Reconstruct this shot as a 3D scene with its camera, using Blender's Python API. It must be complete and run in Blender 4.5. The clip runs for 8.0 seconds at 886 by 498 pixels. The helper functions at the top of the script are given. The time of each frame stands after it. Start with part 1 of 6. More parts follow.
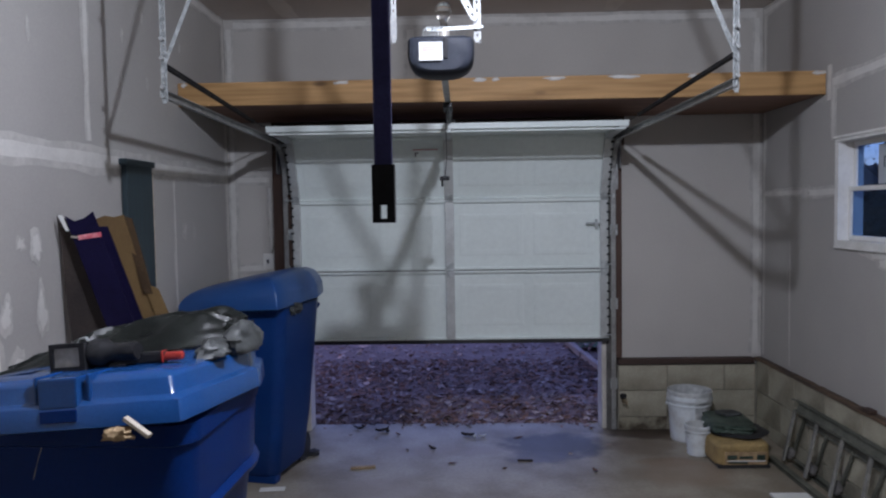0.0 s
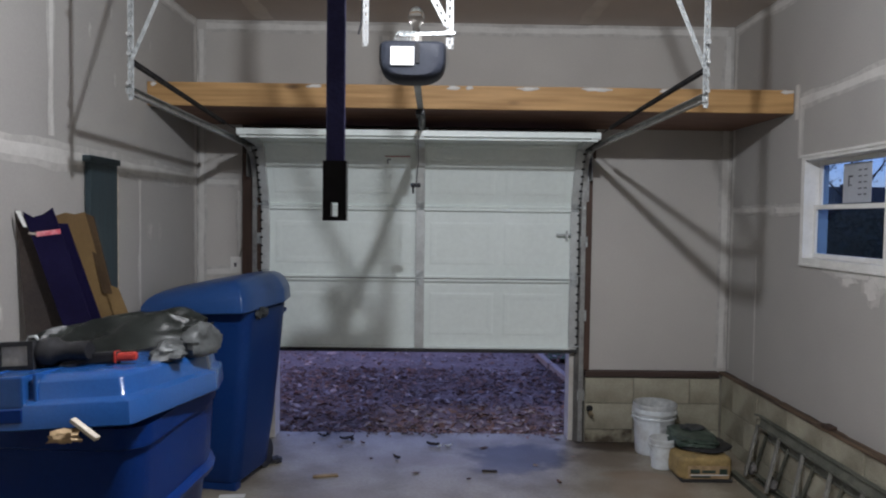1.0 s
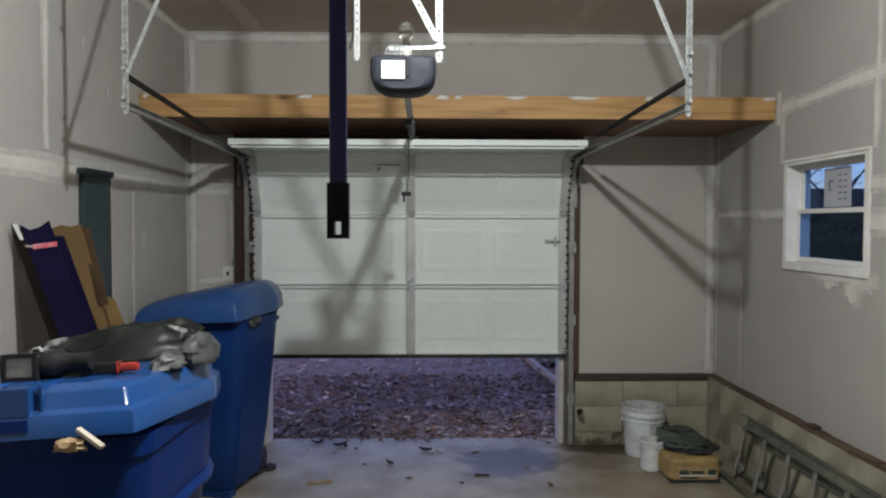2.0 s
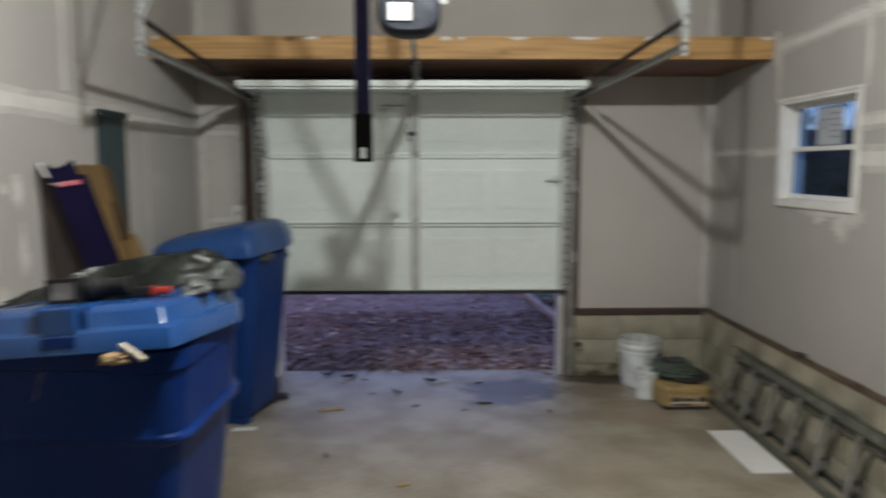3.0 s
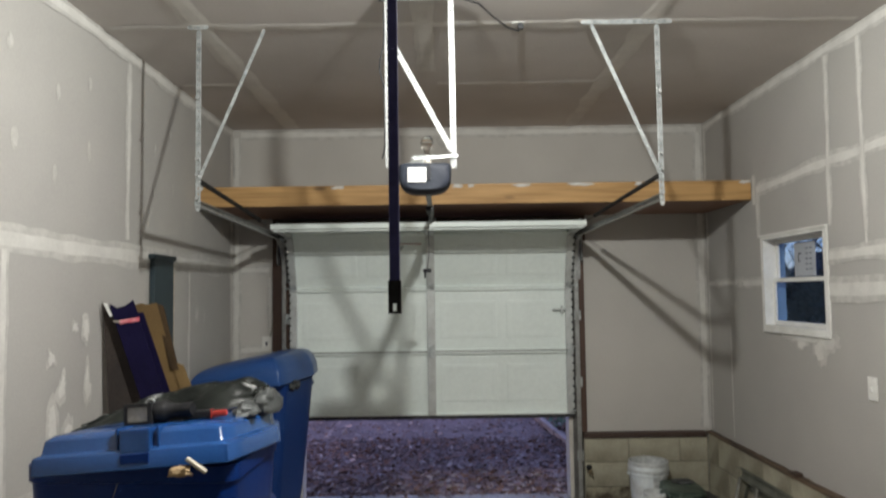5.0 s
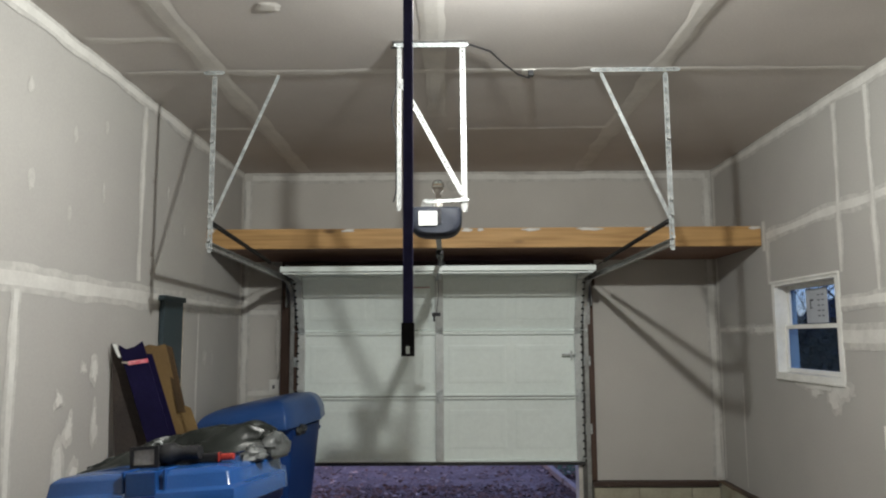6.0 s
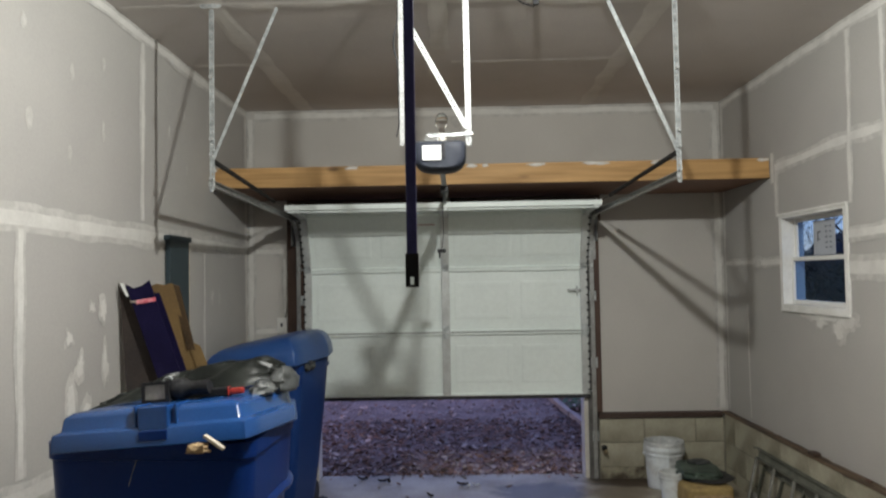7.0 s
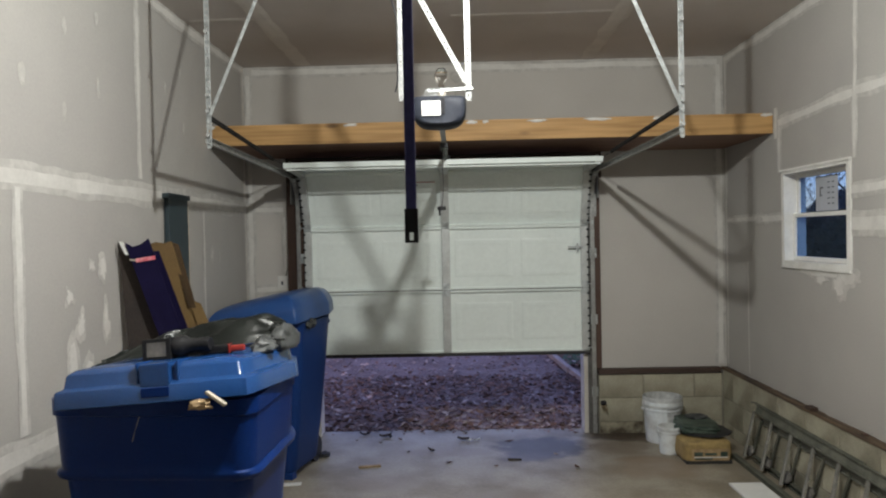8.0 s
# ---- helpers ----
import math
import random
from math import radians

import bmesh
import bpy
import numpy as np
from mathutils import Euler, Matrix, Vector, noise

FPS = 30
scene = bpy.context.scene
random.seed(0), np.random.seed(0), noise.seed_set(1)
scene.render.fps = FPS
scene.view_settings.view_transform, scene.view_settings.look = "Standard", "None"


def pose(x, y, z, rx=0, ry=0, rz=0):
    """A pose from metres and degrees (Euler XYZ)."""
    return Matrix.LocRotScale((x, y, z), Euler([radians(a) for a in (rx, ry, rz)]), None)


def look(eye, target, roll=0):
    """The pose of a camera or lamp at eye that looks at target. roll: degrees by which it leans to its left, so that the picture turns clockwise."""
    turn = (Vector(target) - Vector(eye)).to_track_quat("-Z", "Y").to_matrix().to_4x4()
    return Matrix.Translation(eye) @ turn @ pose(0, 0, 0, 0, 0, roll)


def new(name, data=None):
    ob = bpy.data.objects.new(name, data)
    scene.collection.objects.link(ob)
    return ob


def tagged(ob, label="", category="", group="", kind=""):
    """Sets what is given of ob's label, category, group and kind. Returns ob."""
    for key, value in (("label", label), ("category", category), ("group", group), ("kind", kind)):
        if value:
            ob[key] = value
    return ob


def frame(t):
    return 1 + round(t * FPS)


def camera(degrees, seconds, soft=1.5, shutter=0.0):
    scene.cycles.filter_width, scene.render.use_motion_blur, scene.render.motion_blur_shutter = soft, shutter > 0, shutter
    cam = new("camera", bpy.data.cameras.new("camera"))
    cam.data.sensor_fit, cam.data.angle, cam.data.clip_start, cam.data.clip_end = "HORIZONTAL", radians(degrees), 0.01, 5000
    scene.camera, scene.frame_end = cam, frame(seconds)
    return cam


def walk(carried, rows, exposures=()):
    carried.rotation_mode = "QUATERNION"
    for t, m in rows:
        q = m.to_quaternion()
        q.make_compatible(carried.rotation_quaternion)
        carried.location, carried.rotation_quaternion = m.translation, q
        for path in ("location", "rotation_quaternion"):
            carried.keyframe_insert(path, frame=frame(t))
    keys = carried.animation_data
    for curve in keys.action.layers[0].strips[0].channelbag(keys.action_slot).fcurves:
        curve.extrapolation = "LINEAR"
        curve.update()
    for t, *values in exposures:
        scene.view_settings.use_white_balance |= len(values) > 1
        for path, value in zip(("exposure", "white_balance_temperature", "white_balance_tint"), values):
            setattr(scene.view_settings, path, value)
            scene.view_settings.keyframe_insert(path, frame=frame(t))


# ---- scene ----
cam = camera(61.7, 8.0, soft=2.1, shutter=0.5)
SKY, BULB = 0.42, 236.0
PATH = [
    (0, (-0.222, -5.552, 1.672), (-0.273, -3.556, 1.565), -0.9),
    (0.5, (-0.212, -5.538, 1.667), (-0.214, -3.539, 1.591), 0.2),
    (1, (-0.197, -5.529, 1.661), (-0.177, -3.531, 1.579), 0.7),
    (1.2, (-0.195, -5.532, 1.66), (-0.174, -3.533, 1.577), 0.7),
    (2.3, (-0.224, -5.645, 1.679), (-0.132, -3.648, 1.614), -0.8),
    (2.4, (-0.236, -5.664, 1.675), (-0.122, -3.669, 1.601), -1.2),
    (2.5, (-0.24, -5.677, 1.67), (-0.114, -3.684, 1.564), -1.5),
    (2.6, (-0.24, -5.695, 1.666), (-0.105, -3.705, 1.523), -1.3),
    (2.9, (-0.229, -5.745, 1.652), (-0.133, -3.759, 1.44), -0.1),
    (3, (-0.221, -5.763, 1.649), (-0.179, -3.776, 1.43), -0.1),
    (3.1, (-0.21, -5.815, 1.652), (-0.281, -3.827, 1.451), 0.4),
    (3.3, (-0.193, -5.882, 1.661), (-0.266, -3.89, 1.501), 0.4),
    (3.5, (-0.185, -5.953, 1.67), (-0.237, -3.957, 1.548), 0.5),
    (3.6, (-0.192, -5.99, 1.668), (-0.226, -3.993, 1.569), 0.3),
    (4, (-0.218, -6.12, 1.674), (-0.237, -4.121, 1.592), -0.3),
    (4.5, (-0.219, -6.185, 1.684), (-0.24, -4.185, 1.66), -0.7),
    (5, (-0.215, -6.213, 1.698), (-0.212, -4.217, 1.817), -0.8),
    (5.2, (-0.22, -6.215, 1.7), (-0.214, -4.223, 1.872), -0.8),
    (6.3, (-0.228, -6.212, 1.691), (-0.253, -4.226, 1.93), -0.3),
    (6.5, (-0.226, -6.209, 1.688), (-0.254, -4.219, 1.893), -0.5),
    (7, (-0.225, -6.192, 1.677), (-0.258, -4.193, 1.752), -1.0),
    (7.5, (-0.227, -6.175, 1.672), (-0.261, -4.175, 1.655), -1.2),
    (8, (-0.224, -6.175, 1.671), (-0.26, -4.176, 1.634), -1.2),
]
walk(cam, [(t, look(eye, target, roll)) for t, eye, target, roll in PATH], exposures=[(0, -0.44, 5550, 20), (0.5, -0.26, 5700, 18), (1, -0.20, 5950, 16), (2.5, -0.06, 6400, 10), (4, 0.0, 6500, 10), (5, 0.0, 6500, 10), (6.4, -0.14, 6450, 9), (7.4, 0.0, 6500, 10), (8, 0.0, 6500, 10)])

# ---- light ----
world = bpy.data.worlds.new("dusk")
scene.world = world
world.use_nodes = True
wn, wl = world.node_tree.nodes, world.node_tree.links
sky = wn.new("ShaderNodeTexSky")
sky.sky_type, sky.sun_disc = "NISHITA", False
sky.sun_elevation, sky.sun_rotation = radians(9.0), radians(215)
sky.ozone_density, sky.dust_density = 2.2, 0.3
tint = wn.new("ShaderNodeMix")
tint.data_type, tint.blend_type = "RGBA", "MULTIPLY"
tint.inputs[0].default_value = 1.0
tint.inputs[7].default_value = (1.11, 0.80, 1.06, 1)
wl.new(sky.outputs[0], tint.inputs[6])
wl.new(tint.outputs[2], wn["Background"].inputs[0])
wn["Background"].inputs[1].default_value = SKY

lamp = new("ceiling_bulb_light", bpy.data.lights.new("ceiling_bulb_light", "POINT"))
lamp.data.energy, lamp.data.shadow_soft_size, lamp.data.color = BULB, 0.035, (0.985, 1.0, 0.958)
lamp.location = (0.02, -4.0, 3.018)


# ---- materials ----
def mat(name, base, rough=0.6, metal=0.0, second=None, scale=6.0, fine=60.0, bump=0.15, spread=0.25, mask=(0.4, 0.65), random_piece=0.0, coat=0.0, spec=0.5, island=0.0):
    """Two-scale procedural surface: base colour with patches of a second colour, fine grain and relief."""
    m = bpy.data.materials.new(name)
    m.use_nodes = True
    n, l = m.node_tree.nodes, m.node_tree.links
    b = n["Principled BSDF"]
    b.inputs["Roughness"].default_value, b.inputs["Metallic"].default_value = rough, metal
    b.inputs["Coat Weight"].default_value = coat
    b.inputs["Specular IOR Level"].default_value = spec
    tc = n.new("ShaderNodeTexCoord")
    big, small = n.new("ShaderNodeTexNoise"), n.new("ShaderNodeTexNoise")
    big.inputs["Scale"].default_value, big.inputs["Detail"].default_value = scale, 5
    small.inputs["Scale"].default_value, small.inputs["Detail"].default_value = fine, 4
    l.new(tc.outputs["Object"], big.inputs["Vector"])
    l.new(tc.outputs["Object"], small.inputs["Vector"])
    ramp = n.new("ShaderNodeValToRGB")
    ramp.color_ramp.elements[0].position, ramp.color_ramp.elements[1].position = mask
    second = second or tuple(c * (1 - spread) for c in base)
    ramp.color_ramp.elements[0].color, ramp.color_ramp.elements[1].color = (*base, 1), (*second, 1)
    l.new(big.outputs["Fac"], ramp.inputs[0])
    mul = n.new("ShaderNodeMix")
    mul.data_type, mul.blend_type = "RGBA", "MULTIPLY"
    grain = n.new("ShaderNodeMapRange")
    grain.inputs["From Min"].default_value, grain.inputs["From Max"].default_value = 0.3, 0.7
    grain.inputs["To Min"].default_value, grain.inputs["To Max"].default_value = 1 - spread * 0.7, 1 + spread * 0.4
    l.new(small.outputs["Fac"], grain.inputs["Value"])
    mul.inputs[0].default_value = 1.0
    l.new(ramp.outputs[0], mul.inputs[6])
    l.new(grain.outputs["Result"], mul.inputs[7])
    out = mul.outputs[2]
    if random_piece:
        info, rr, mx = n.new("ShaderNodeObjectInfo"), n.new("ShaderNodeMapRange"), n.new("ShaderNodeMix")
        rr.inputs["To Min"].default_value, rr.inputs["To Max"].default_value = 1 - random_piece, 1 + random_piece
        mx.data_type, mx.blend_type = "RGBA", "MULTIPLY"
        mx.inputs[0].default_value = 1.0
        l.new(info.outputs["Random"], rr.inputs["Value"])
        l.new(out, mx.inputs[6])
        l.new(rr.outputs["Result"], mx.inputs[7])
        out = mx.outputs[2]
    if island:
        geo, ri, mi = n.new("ShaderNodeNewGeometry"), n.new("ShaderNodeMapRange"), n.new("ShaderNodeMix")
        ri.inputs["To Min"].default_value, ri.inputs["To Max"].default_value = 1 - island, 1 + island
        mi.data_type, mi.blend_type = "RGBA", "MULTIPLY"
        mi.inputs[0].default_value = 1.0
        l.new(geo.outputs["Random Per Island"], ri.inputs["Value"])
        l.new(out, mi.inputs[6])
        l.new(ri.outputs["Result"], mi.inputs[7])
        out = mi.outputs[2]
    l.new(out, b.inputs["Base Color"])
    rmap = n.new("ShaderNodeMapRange")
    rmap.inputs["To Min"].default_value, rmap.inputs["To Max"].default_value = max(0.03, rough - 0.12), min(1, rough + 0.12)
    l.new(big.outputs["Fac"], rmap.inputs["Value"])
    l.new(rmap.outputs["Result"], b.inputs["Roughness"])
    if bump:
        bp = n.new("ShaderNodeBump")
        bp.inputs["Strength"].default_value, bp.inputs["Distance"].default_value = bump, 0.01
        l.new(small.outputs["Fac"], bp.inputs["Height"])
        l.new(bp.outputs[0], b.inputs["Normal"])
    return m


def wood(name, light, dark, axis=0, rough=0.65, ring=14.0):
    """Sawn timber with grain stretched along one axis and a few knots."""
    m = mat(name, light, rough, second=dark, scale=3.0, fine=40, bump=0.2, spread=0.2)
    n, l = m.node_tree.nodes, m.node_tree.links
    mp, tex = n.new("ShaderNodeMapping"), [x for x in n if x.bl_idname == "ShaderNodeTexNoise"]
    sc = [ring, ring, ring]
    sc[axis] = 0.8
    mp.inputs["Scale"].default_value = sc
    l.new(n["Texture Coordinate"].outputs["Object"], mp.inputs["Vector"])
    for x in tex:
        l.new(mp.outputs[0], x.inputs["Vector"])
    tex[1].inputs["Scale"].default_value = 6.0
    return m


def glass(name, colour=(0.9, 0.95, 1.0), rough=0.0):
    m = bpy.data.materials.new(name)
    m.use_nodes = True
    n, l = m.node_tree.nodes, m.node_tree.links
    n.remove(n["Principled BSDF"])
    g = n.new("ShaderNodeBsdfGlass")
    g.inputs["Roughness"].default_value, g.inputs["IOR"].default_value = rough, 1.45
    g.inputs["Color"].default_value = (*colour, 1)
    l.new(g.outputs[0], n["Material Output"].inputs[0])
    return m


def glow(name, colour, strength):
    m = bpy.data.materials.new(name)
    m.use_nodes = True
    b = m.node_tree.nodes["Principled BSDF"]
    b.inputs["Base Color"].default_value = (*colour, 1)
    b.inputs["Emission Color"].default_value, b.inputs["Emission Strength"].default_value = (*colour, 1), strength
    return m


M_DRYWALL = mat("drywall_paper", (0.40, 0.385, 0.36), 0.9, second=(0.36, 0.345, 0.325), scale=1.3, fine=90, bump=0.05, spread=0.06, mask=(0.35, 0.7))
# Lighter copy of the drywall: extra lamp light painted into the north wall.
M_LITDRYWALL = mat("lit_drywall_paper", (0.50, 0.48, 0.445), 0.9, second=(0.45, 0.43, 0.40), scale=1.3, fine=90, bump=0.05, spread=0.06, mask=(0.35, 0.7))
M_MUD = mat("joint_compound", (0.61, 0.595, 0.56), 0.85, second=(0.51, 0.495, 0.465), scale=7, fine=70, bump=0.12, spread=0.08, mask=(0.42, 0.75))
M_MUDTHIN = mat("thin_joint_compound", (0.50, 0.485, 0.455), 0.88, second=(0.42, 0.405, 0.38), scale=16, fine=70, bump=0.06, spread=0.06, mask=(0.40, 0.60))
M_MUDFAINT = mat("faint_compound_film", (0.445, 0.43, 0.40), 0.9, second=(0.40, 0.385, 0.36), scale=18, fine=70, bump=0.05, spread=0.06, mask=(0.42, 0.58))
# Ceiling compound and board are lightened in colour to offset weak lamp light.
M_MUDCEIL = mat("sanded_ceiling_compound", (0.70, 0.67, 0.63), 0.9, second=(0.60, 0.57, 0.54), scale=5, fine=70, bump=0.06, spread=0.06, mask=(0.4, 0.7))
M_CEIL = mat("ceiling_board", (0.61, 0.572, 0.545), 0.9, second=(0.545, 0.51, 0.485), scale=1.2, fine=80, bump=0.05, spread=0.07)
M_CONCRETE = mat("concrete_slab", (0.325, 0.290, 0.228), 0.50, second=(0.205, 0.176, 0.130), scale=2.6, fine=45, bump=0.14, spread=0.22)


def stain(m, cx, cy, rx, ry, colour, amount):
    """Adds one soft-edged stain of an uneven round shape to a floor material."""
    n, l = m.node_tree.nodes, m.node_tree.links
    b = n["Principled BSDF"]
    old = b.inputs["Base Color"].links[0].from_socket
    mp, ln, nz, add, rp, mx = n.new("ShaderNodeMapping"), n.new("ShaderNodeVectorMath"), n.new("ShaderNodeTexNoise"), n.new("ShaderNodeMath"), n.new("ShaderNodeMapRange"), n.new("ShaderNodeMix")
    mp.vector_type = "POINT"
    mp.inputs["Scale"].default_value = (1 / rx, 1 / ry, 0)
    mp.inputs["Location"].default_value = (-cx / rx, -cy / ry, 0)
    ln.operation, add.operation = "LENGTH", "ADD"
    nz.inputs["Scale"].default_value, nz.inputs["Detail"].default_value = 7, 5
    rp.inputs["From Min"].default_value, rp.inputs["From Max"].default_value = 1.55, 1.15
    rp.inputs["To Min"].default_value, rp.inputs["To Max"].default_value = 0, amount
    mx.data_type = "RGBA"
    mx.inputs[7].default_value = (*colour, 1)
    l.new(n["Texture Coordinate"].outputs["Object"], mp.inputs["Vector"])
    l.new(n["Texture Coordinate"].outputs["Object"], nz.inputs["Vector"])
    l.new(mp.outputs[0], ln.inputs[0])
    l.new(ln.outputs["Value"], add.inputs[0])
    l.new(nz.outputs["Fac"], add.inputs[1])
    l.new(add.outputs[0], rp.inputs["Value"])
    l.new(rp.outputs["Result"], mx.inputs[0])
    l.new(old, mx.inputs[6])
    l.new(mx.outputs[2], b.inputs["Base Color"])


for cx, cy, rx, ry, col, am in [(0.42, -0.38, 0.42, 0.30, (0.055, 0.05, 0.048), 0.92), (0.28, -0.64, 0.24, 0.16, (0.08, 0.07, 0.065), 0.8), (1.30, -0.16, 0.42, 0.15, (0.10, 0.07, 0.045), 0.8), (1.08, -0.10, 0.34, 0.17, (0.055, 0.04, 0.028), 0.85), (1.12, -0.75, 0.20, 0.10, (0.20, 0.125, 0.07), 0.6), (1.15, -0.95, 0.34, 0.28, (0.25, 0.19, 0.135), 0.7),
                                (0.0, -1.55, 0.35, 0.2, (0.24, 0.20, 0.16), 0.55), (-0.75, -1.2, 0.35, 0.18, (0.26, 0.22, 0.18), 0.5), (0.7, -1.9, 0.4, 0.3, (0.27, 0.22, 0.17), 0.5), (-0.4, -2.7, 0.5, 0.35, (0.27, 0.23, 0.18), 0.5), (1.75, -1.2, 0.2, 0.9, (0.17, 0.14, 0.10), 0.6),
                                (0.95, -2.9, 0.5, 0.25, (0.20, 0.165, 0.125), 0.6), (-0.3, -0.5, 0.5, 0.12, (0.22, 0.18, 0.14), 0.5), (1.0, -0.45, 0.28, 0.2, (0.15, 0.115, 0.08), 0.7), (0.1, -3.6, 0.6, 0.3, (0.24, 0.20, 0.155), 0.5)]:
    stain(M_CONCRETE, cx, cy, rx, ry, col, am)
M_BLOCK = mat("concrete_block", (0.385, 0.36, 0.275), 0.92, second=(0.215, 0.197, 0.145), scale=3.2, fine=130, bump=0.35, spread=0.26, random_piece=0.13)
M_BLOCKDAMP = mat("damp_stained_block", (0.30, 0.275, 0.20), 0.9, second=(0.075, 0.058, 0.038), scale=7, fine=110, bump=0.35, spread=0.3, mask=(0.42, 0.58))
M_MORTAR = mat("mortar", (0.26, 0.24, 0.19), 0.95, fine=120, bump=0.3)
M_BEAM = wood("pine_beam", (0.465, 0.272, 0.102), (0.305, 0.17, 0.06), 0)


def knots(m, scale, colour):
    """Adds small dark knots to a timber material."""
    n, l = m.node_tree.nodes, m.node_tree.links
    b = n["Principled BSDF"]
    old = b.inputs["Base Color"].links[0].from_socket
    mp, vo, rp, mx = n.new("ShaderNodeMapping"), n.new("ShaderNodeTexVoronoi"), n.new("ShaderNodeMapRange"), n.new("ShaderNodeMix")
    mp.inputs["Scale"].default_value = scale
    vo.inputs["Scale"].default_value = 1.0
    rp.inputs["From Min"].default_value, rp.inputs["From Max"].default_value = 0.20, 0.07
    rp.inputs["To Min"].default_value, rp.inputs["To Max"].default_value = 0.0, 0.75
    mx.data_type = "RGBA"
    mx.inputs[7].default_value = (*colour, 1)
    l.new(n["Texture Coordinate"].outputs["Object"], mp.inputs["Vector"])
    l.new(mp.outputs[0], vo.inputs["Vector"])
    l.new(vo.outputs["Distance"], rp.inputs["Value"])
    l.new(rp.outputs["Result"], mx.inputs[0])
    l.new(old, mx.inputs[6])
    l.new(mx.outputs[2], b.inputs["Base Color"])


knots(M_BEAM, (3.3, 2.0, 9.0), (0.10, 0.05, 0.022))
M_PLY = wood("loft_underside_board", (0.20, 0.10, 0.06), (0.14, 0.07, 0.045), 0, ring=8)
M_DARKWOOD = wood("dark_stained_timber", (0.085, 0.045, 0.03), (0.055, 0.03, 0.022), 2)
M_SILL = wood("old_sill_plate", (0.06, 0.034, 0.024), (0.035, 0.022, 0.017), 0)
M_SILLR = wood("old_sill_plate_side", (0.105, 0.066, 0.038), (0.028, 0.018, 0.013), 1)
M_JAMBGREY = mat("mottled_grey", (0.14, 0.132, 0.122), 0.7, second=(0.075, 0.07, 0.064), scale=7, fine=60, bump=0.15)
M_TRIM = mat("painted_trim", (0.66, 0.63, 0.57), 0.5, second=(0.52, 0.48, 0.42), scale=5, fine=40, bump=0.08, spread=0.1)
M_DOOR = mat("white_steel_door", (0.79, 0.85, 0.82), 0.45, second=(0.74, 0.80, 0.77), scale=2.2, fine=30, bump=0.03, spread=0.05)
M_STILE = mat("galvanised_stile", (0.56, 0.58, 0.57), 0.42, 0.25, second=(0.46, 0.47, 0.46), scale=9, fine=60, bump=0.05, spread=0.12)
M_GALV = mat("galvanised_steel", (0.56, 0.59, 0.59), 0.42, 0.45, second=(0.34, 0.36, 0.36), scale=26, fine=110, bump=0.08, spread=0.25)
M_TRACK = mat("dull_track_steel", (0.38, 0.385, 0.375), 0.45, 0.6, second=(0.28, 0.28, 0.27), scale=12, fine=80, bump=0.05)
M_BRIGHT = mat("bright_perforated_angle", (0.36, 0.365, 0.36), 0.5, 0.2, second=(0.29, 0.295, 0.29), scale=20, fine=90, bump=0.04, spread=0.08)
M_BLACKSTEEL = mat("black_spring_steel", (0.025, 0.025, 0.027), 0.45, 0.5, second=(0.05, 0.045, 0.04), scale=20, fine=80, bump=0.05)
M_RUBBER = mat("black_rubber", (0.02, 0.02, 0.022), 0.7, second=(0.035, 0.033, 0.03), scale=9, fine=70, bump=0.1)
# Near-black that paints the shade inside slots and gaps.
M_SLOT = mat("slot_shadow_gap", (0.015, 0.015, 0.015), 0.9, bump=0)
M_WHITEPVC = mat("white_vinyl", (0.78, 0.77, 0.74), 0.35, second=(0.68, 0.67, 0.63), scale=6, fine=40, bump=0.03, spread=0.08)
M_GLASS = glass("window_glass", (0.38, 0.50, 0.64))
M_FROST = glass("clear_bulb_glass", (0.97, 0.97, 0.96), 0.06)
# Dark surface for the unseen rear wall, chosen to swallow bounced light.
M_BACKWALL = wood("dark_bounce_blocker", (0.06, 0.045, 0.034), (0.04, 0.03, 0.023), 0)
M_PAPER = mat("sticker_paper", (0.72, 0.72, 0.70), 0.7, scale=8, fine=50, bump=0.03, spread=0.06)
M_INK = mat("dark_print", (0.08, 0.08, 0.09), 0.7, bump=0)
M_REDINK = mat("red_print", (0.42, 0.05, 0.05), 0.6, bump=0)
M_HOUSING = mat("navy_black_housing", (0.016, 0.019, 0.029), 0.6, second=(0.022, 0.026, 0.036), scale=8, fine=80, bump=0.06, spec=0.25)
M_BLUEPOLE = mat("dark_blue_webbing", (0.022, 0.022, 0.105), 0.55, second=(0.034, 0.034, 0.14), scale=30, fine=260, bump=0.25)
M_BLACKPL = mat("black_plastic", (0.013, 0.013, 0.015), 0.42, second=(0.024, 0.024, 0.026), scale=10, fine=90, bump=0.06, spec=0.22)
# Front cart's body colour is darkened to carry the shade on its front.
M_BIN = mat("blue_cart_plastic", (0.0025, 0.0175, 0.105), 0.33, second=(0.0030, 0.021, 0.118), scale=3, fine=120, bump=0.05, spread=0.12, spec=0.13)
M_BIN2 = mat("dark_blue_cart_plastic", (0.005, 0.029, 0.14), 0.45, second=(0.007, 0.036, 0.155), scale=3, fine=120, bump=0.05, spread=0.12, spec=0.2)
# The two lid blues differ by how dimly each lid is lit.
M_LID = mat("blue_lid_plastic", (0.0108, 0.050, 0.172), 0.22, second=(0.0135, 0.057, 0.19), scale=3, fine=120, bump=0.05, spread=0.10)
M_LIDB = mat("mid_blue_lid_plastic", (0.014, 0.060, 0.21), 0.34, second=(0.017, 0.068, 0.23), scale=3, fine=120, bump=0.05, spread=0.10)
M_BAG = mat("black_bag_film", (0.008, 0.0092, 0.0084), 0.34, second=(0.018, 0.0205, 0.018), scale=7, fine=18, bump=0.07, spec=0.14)
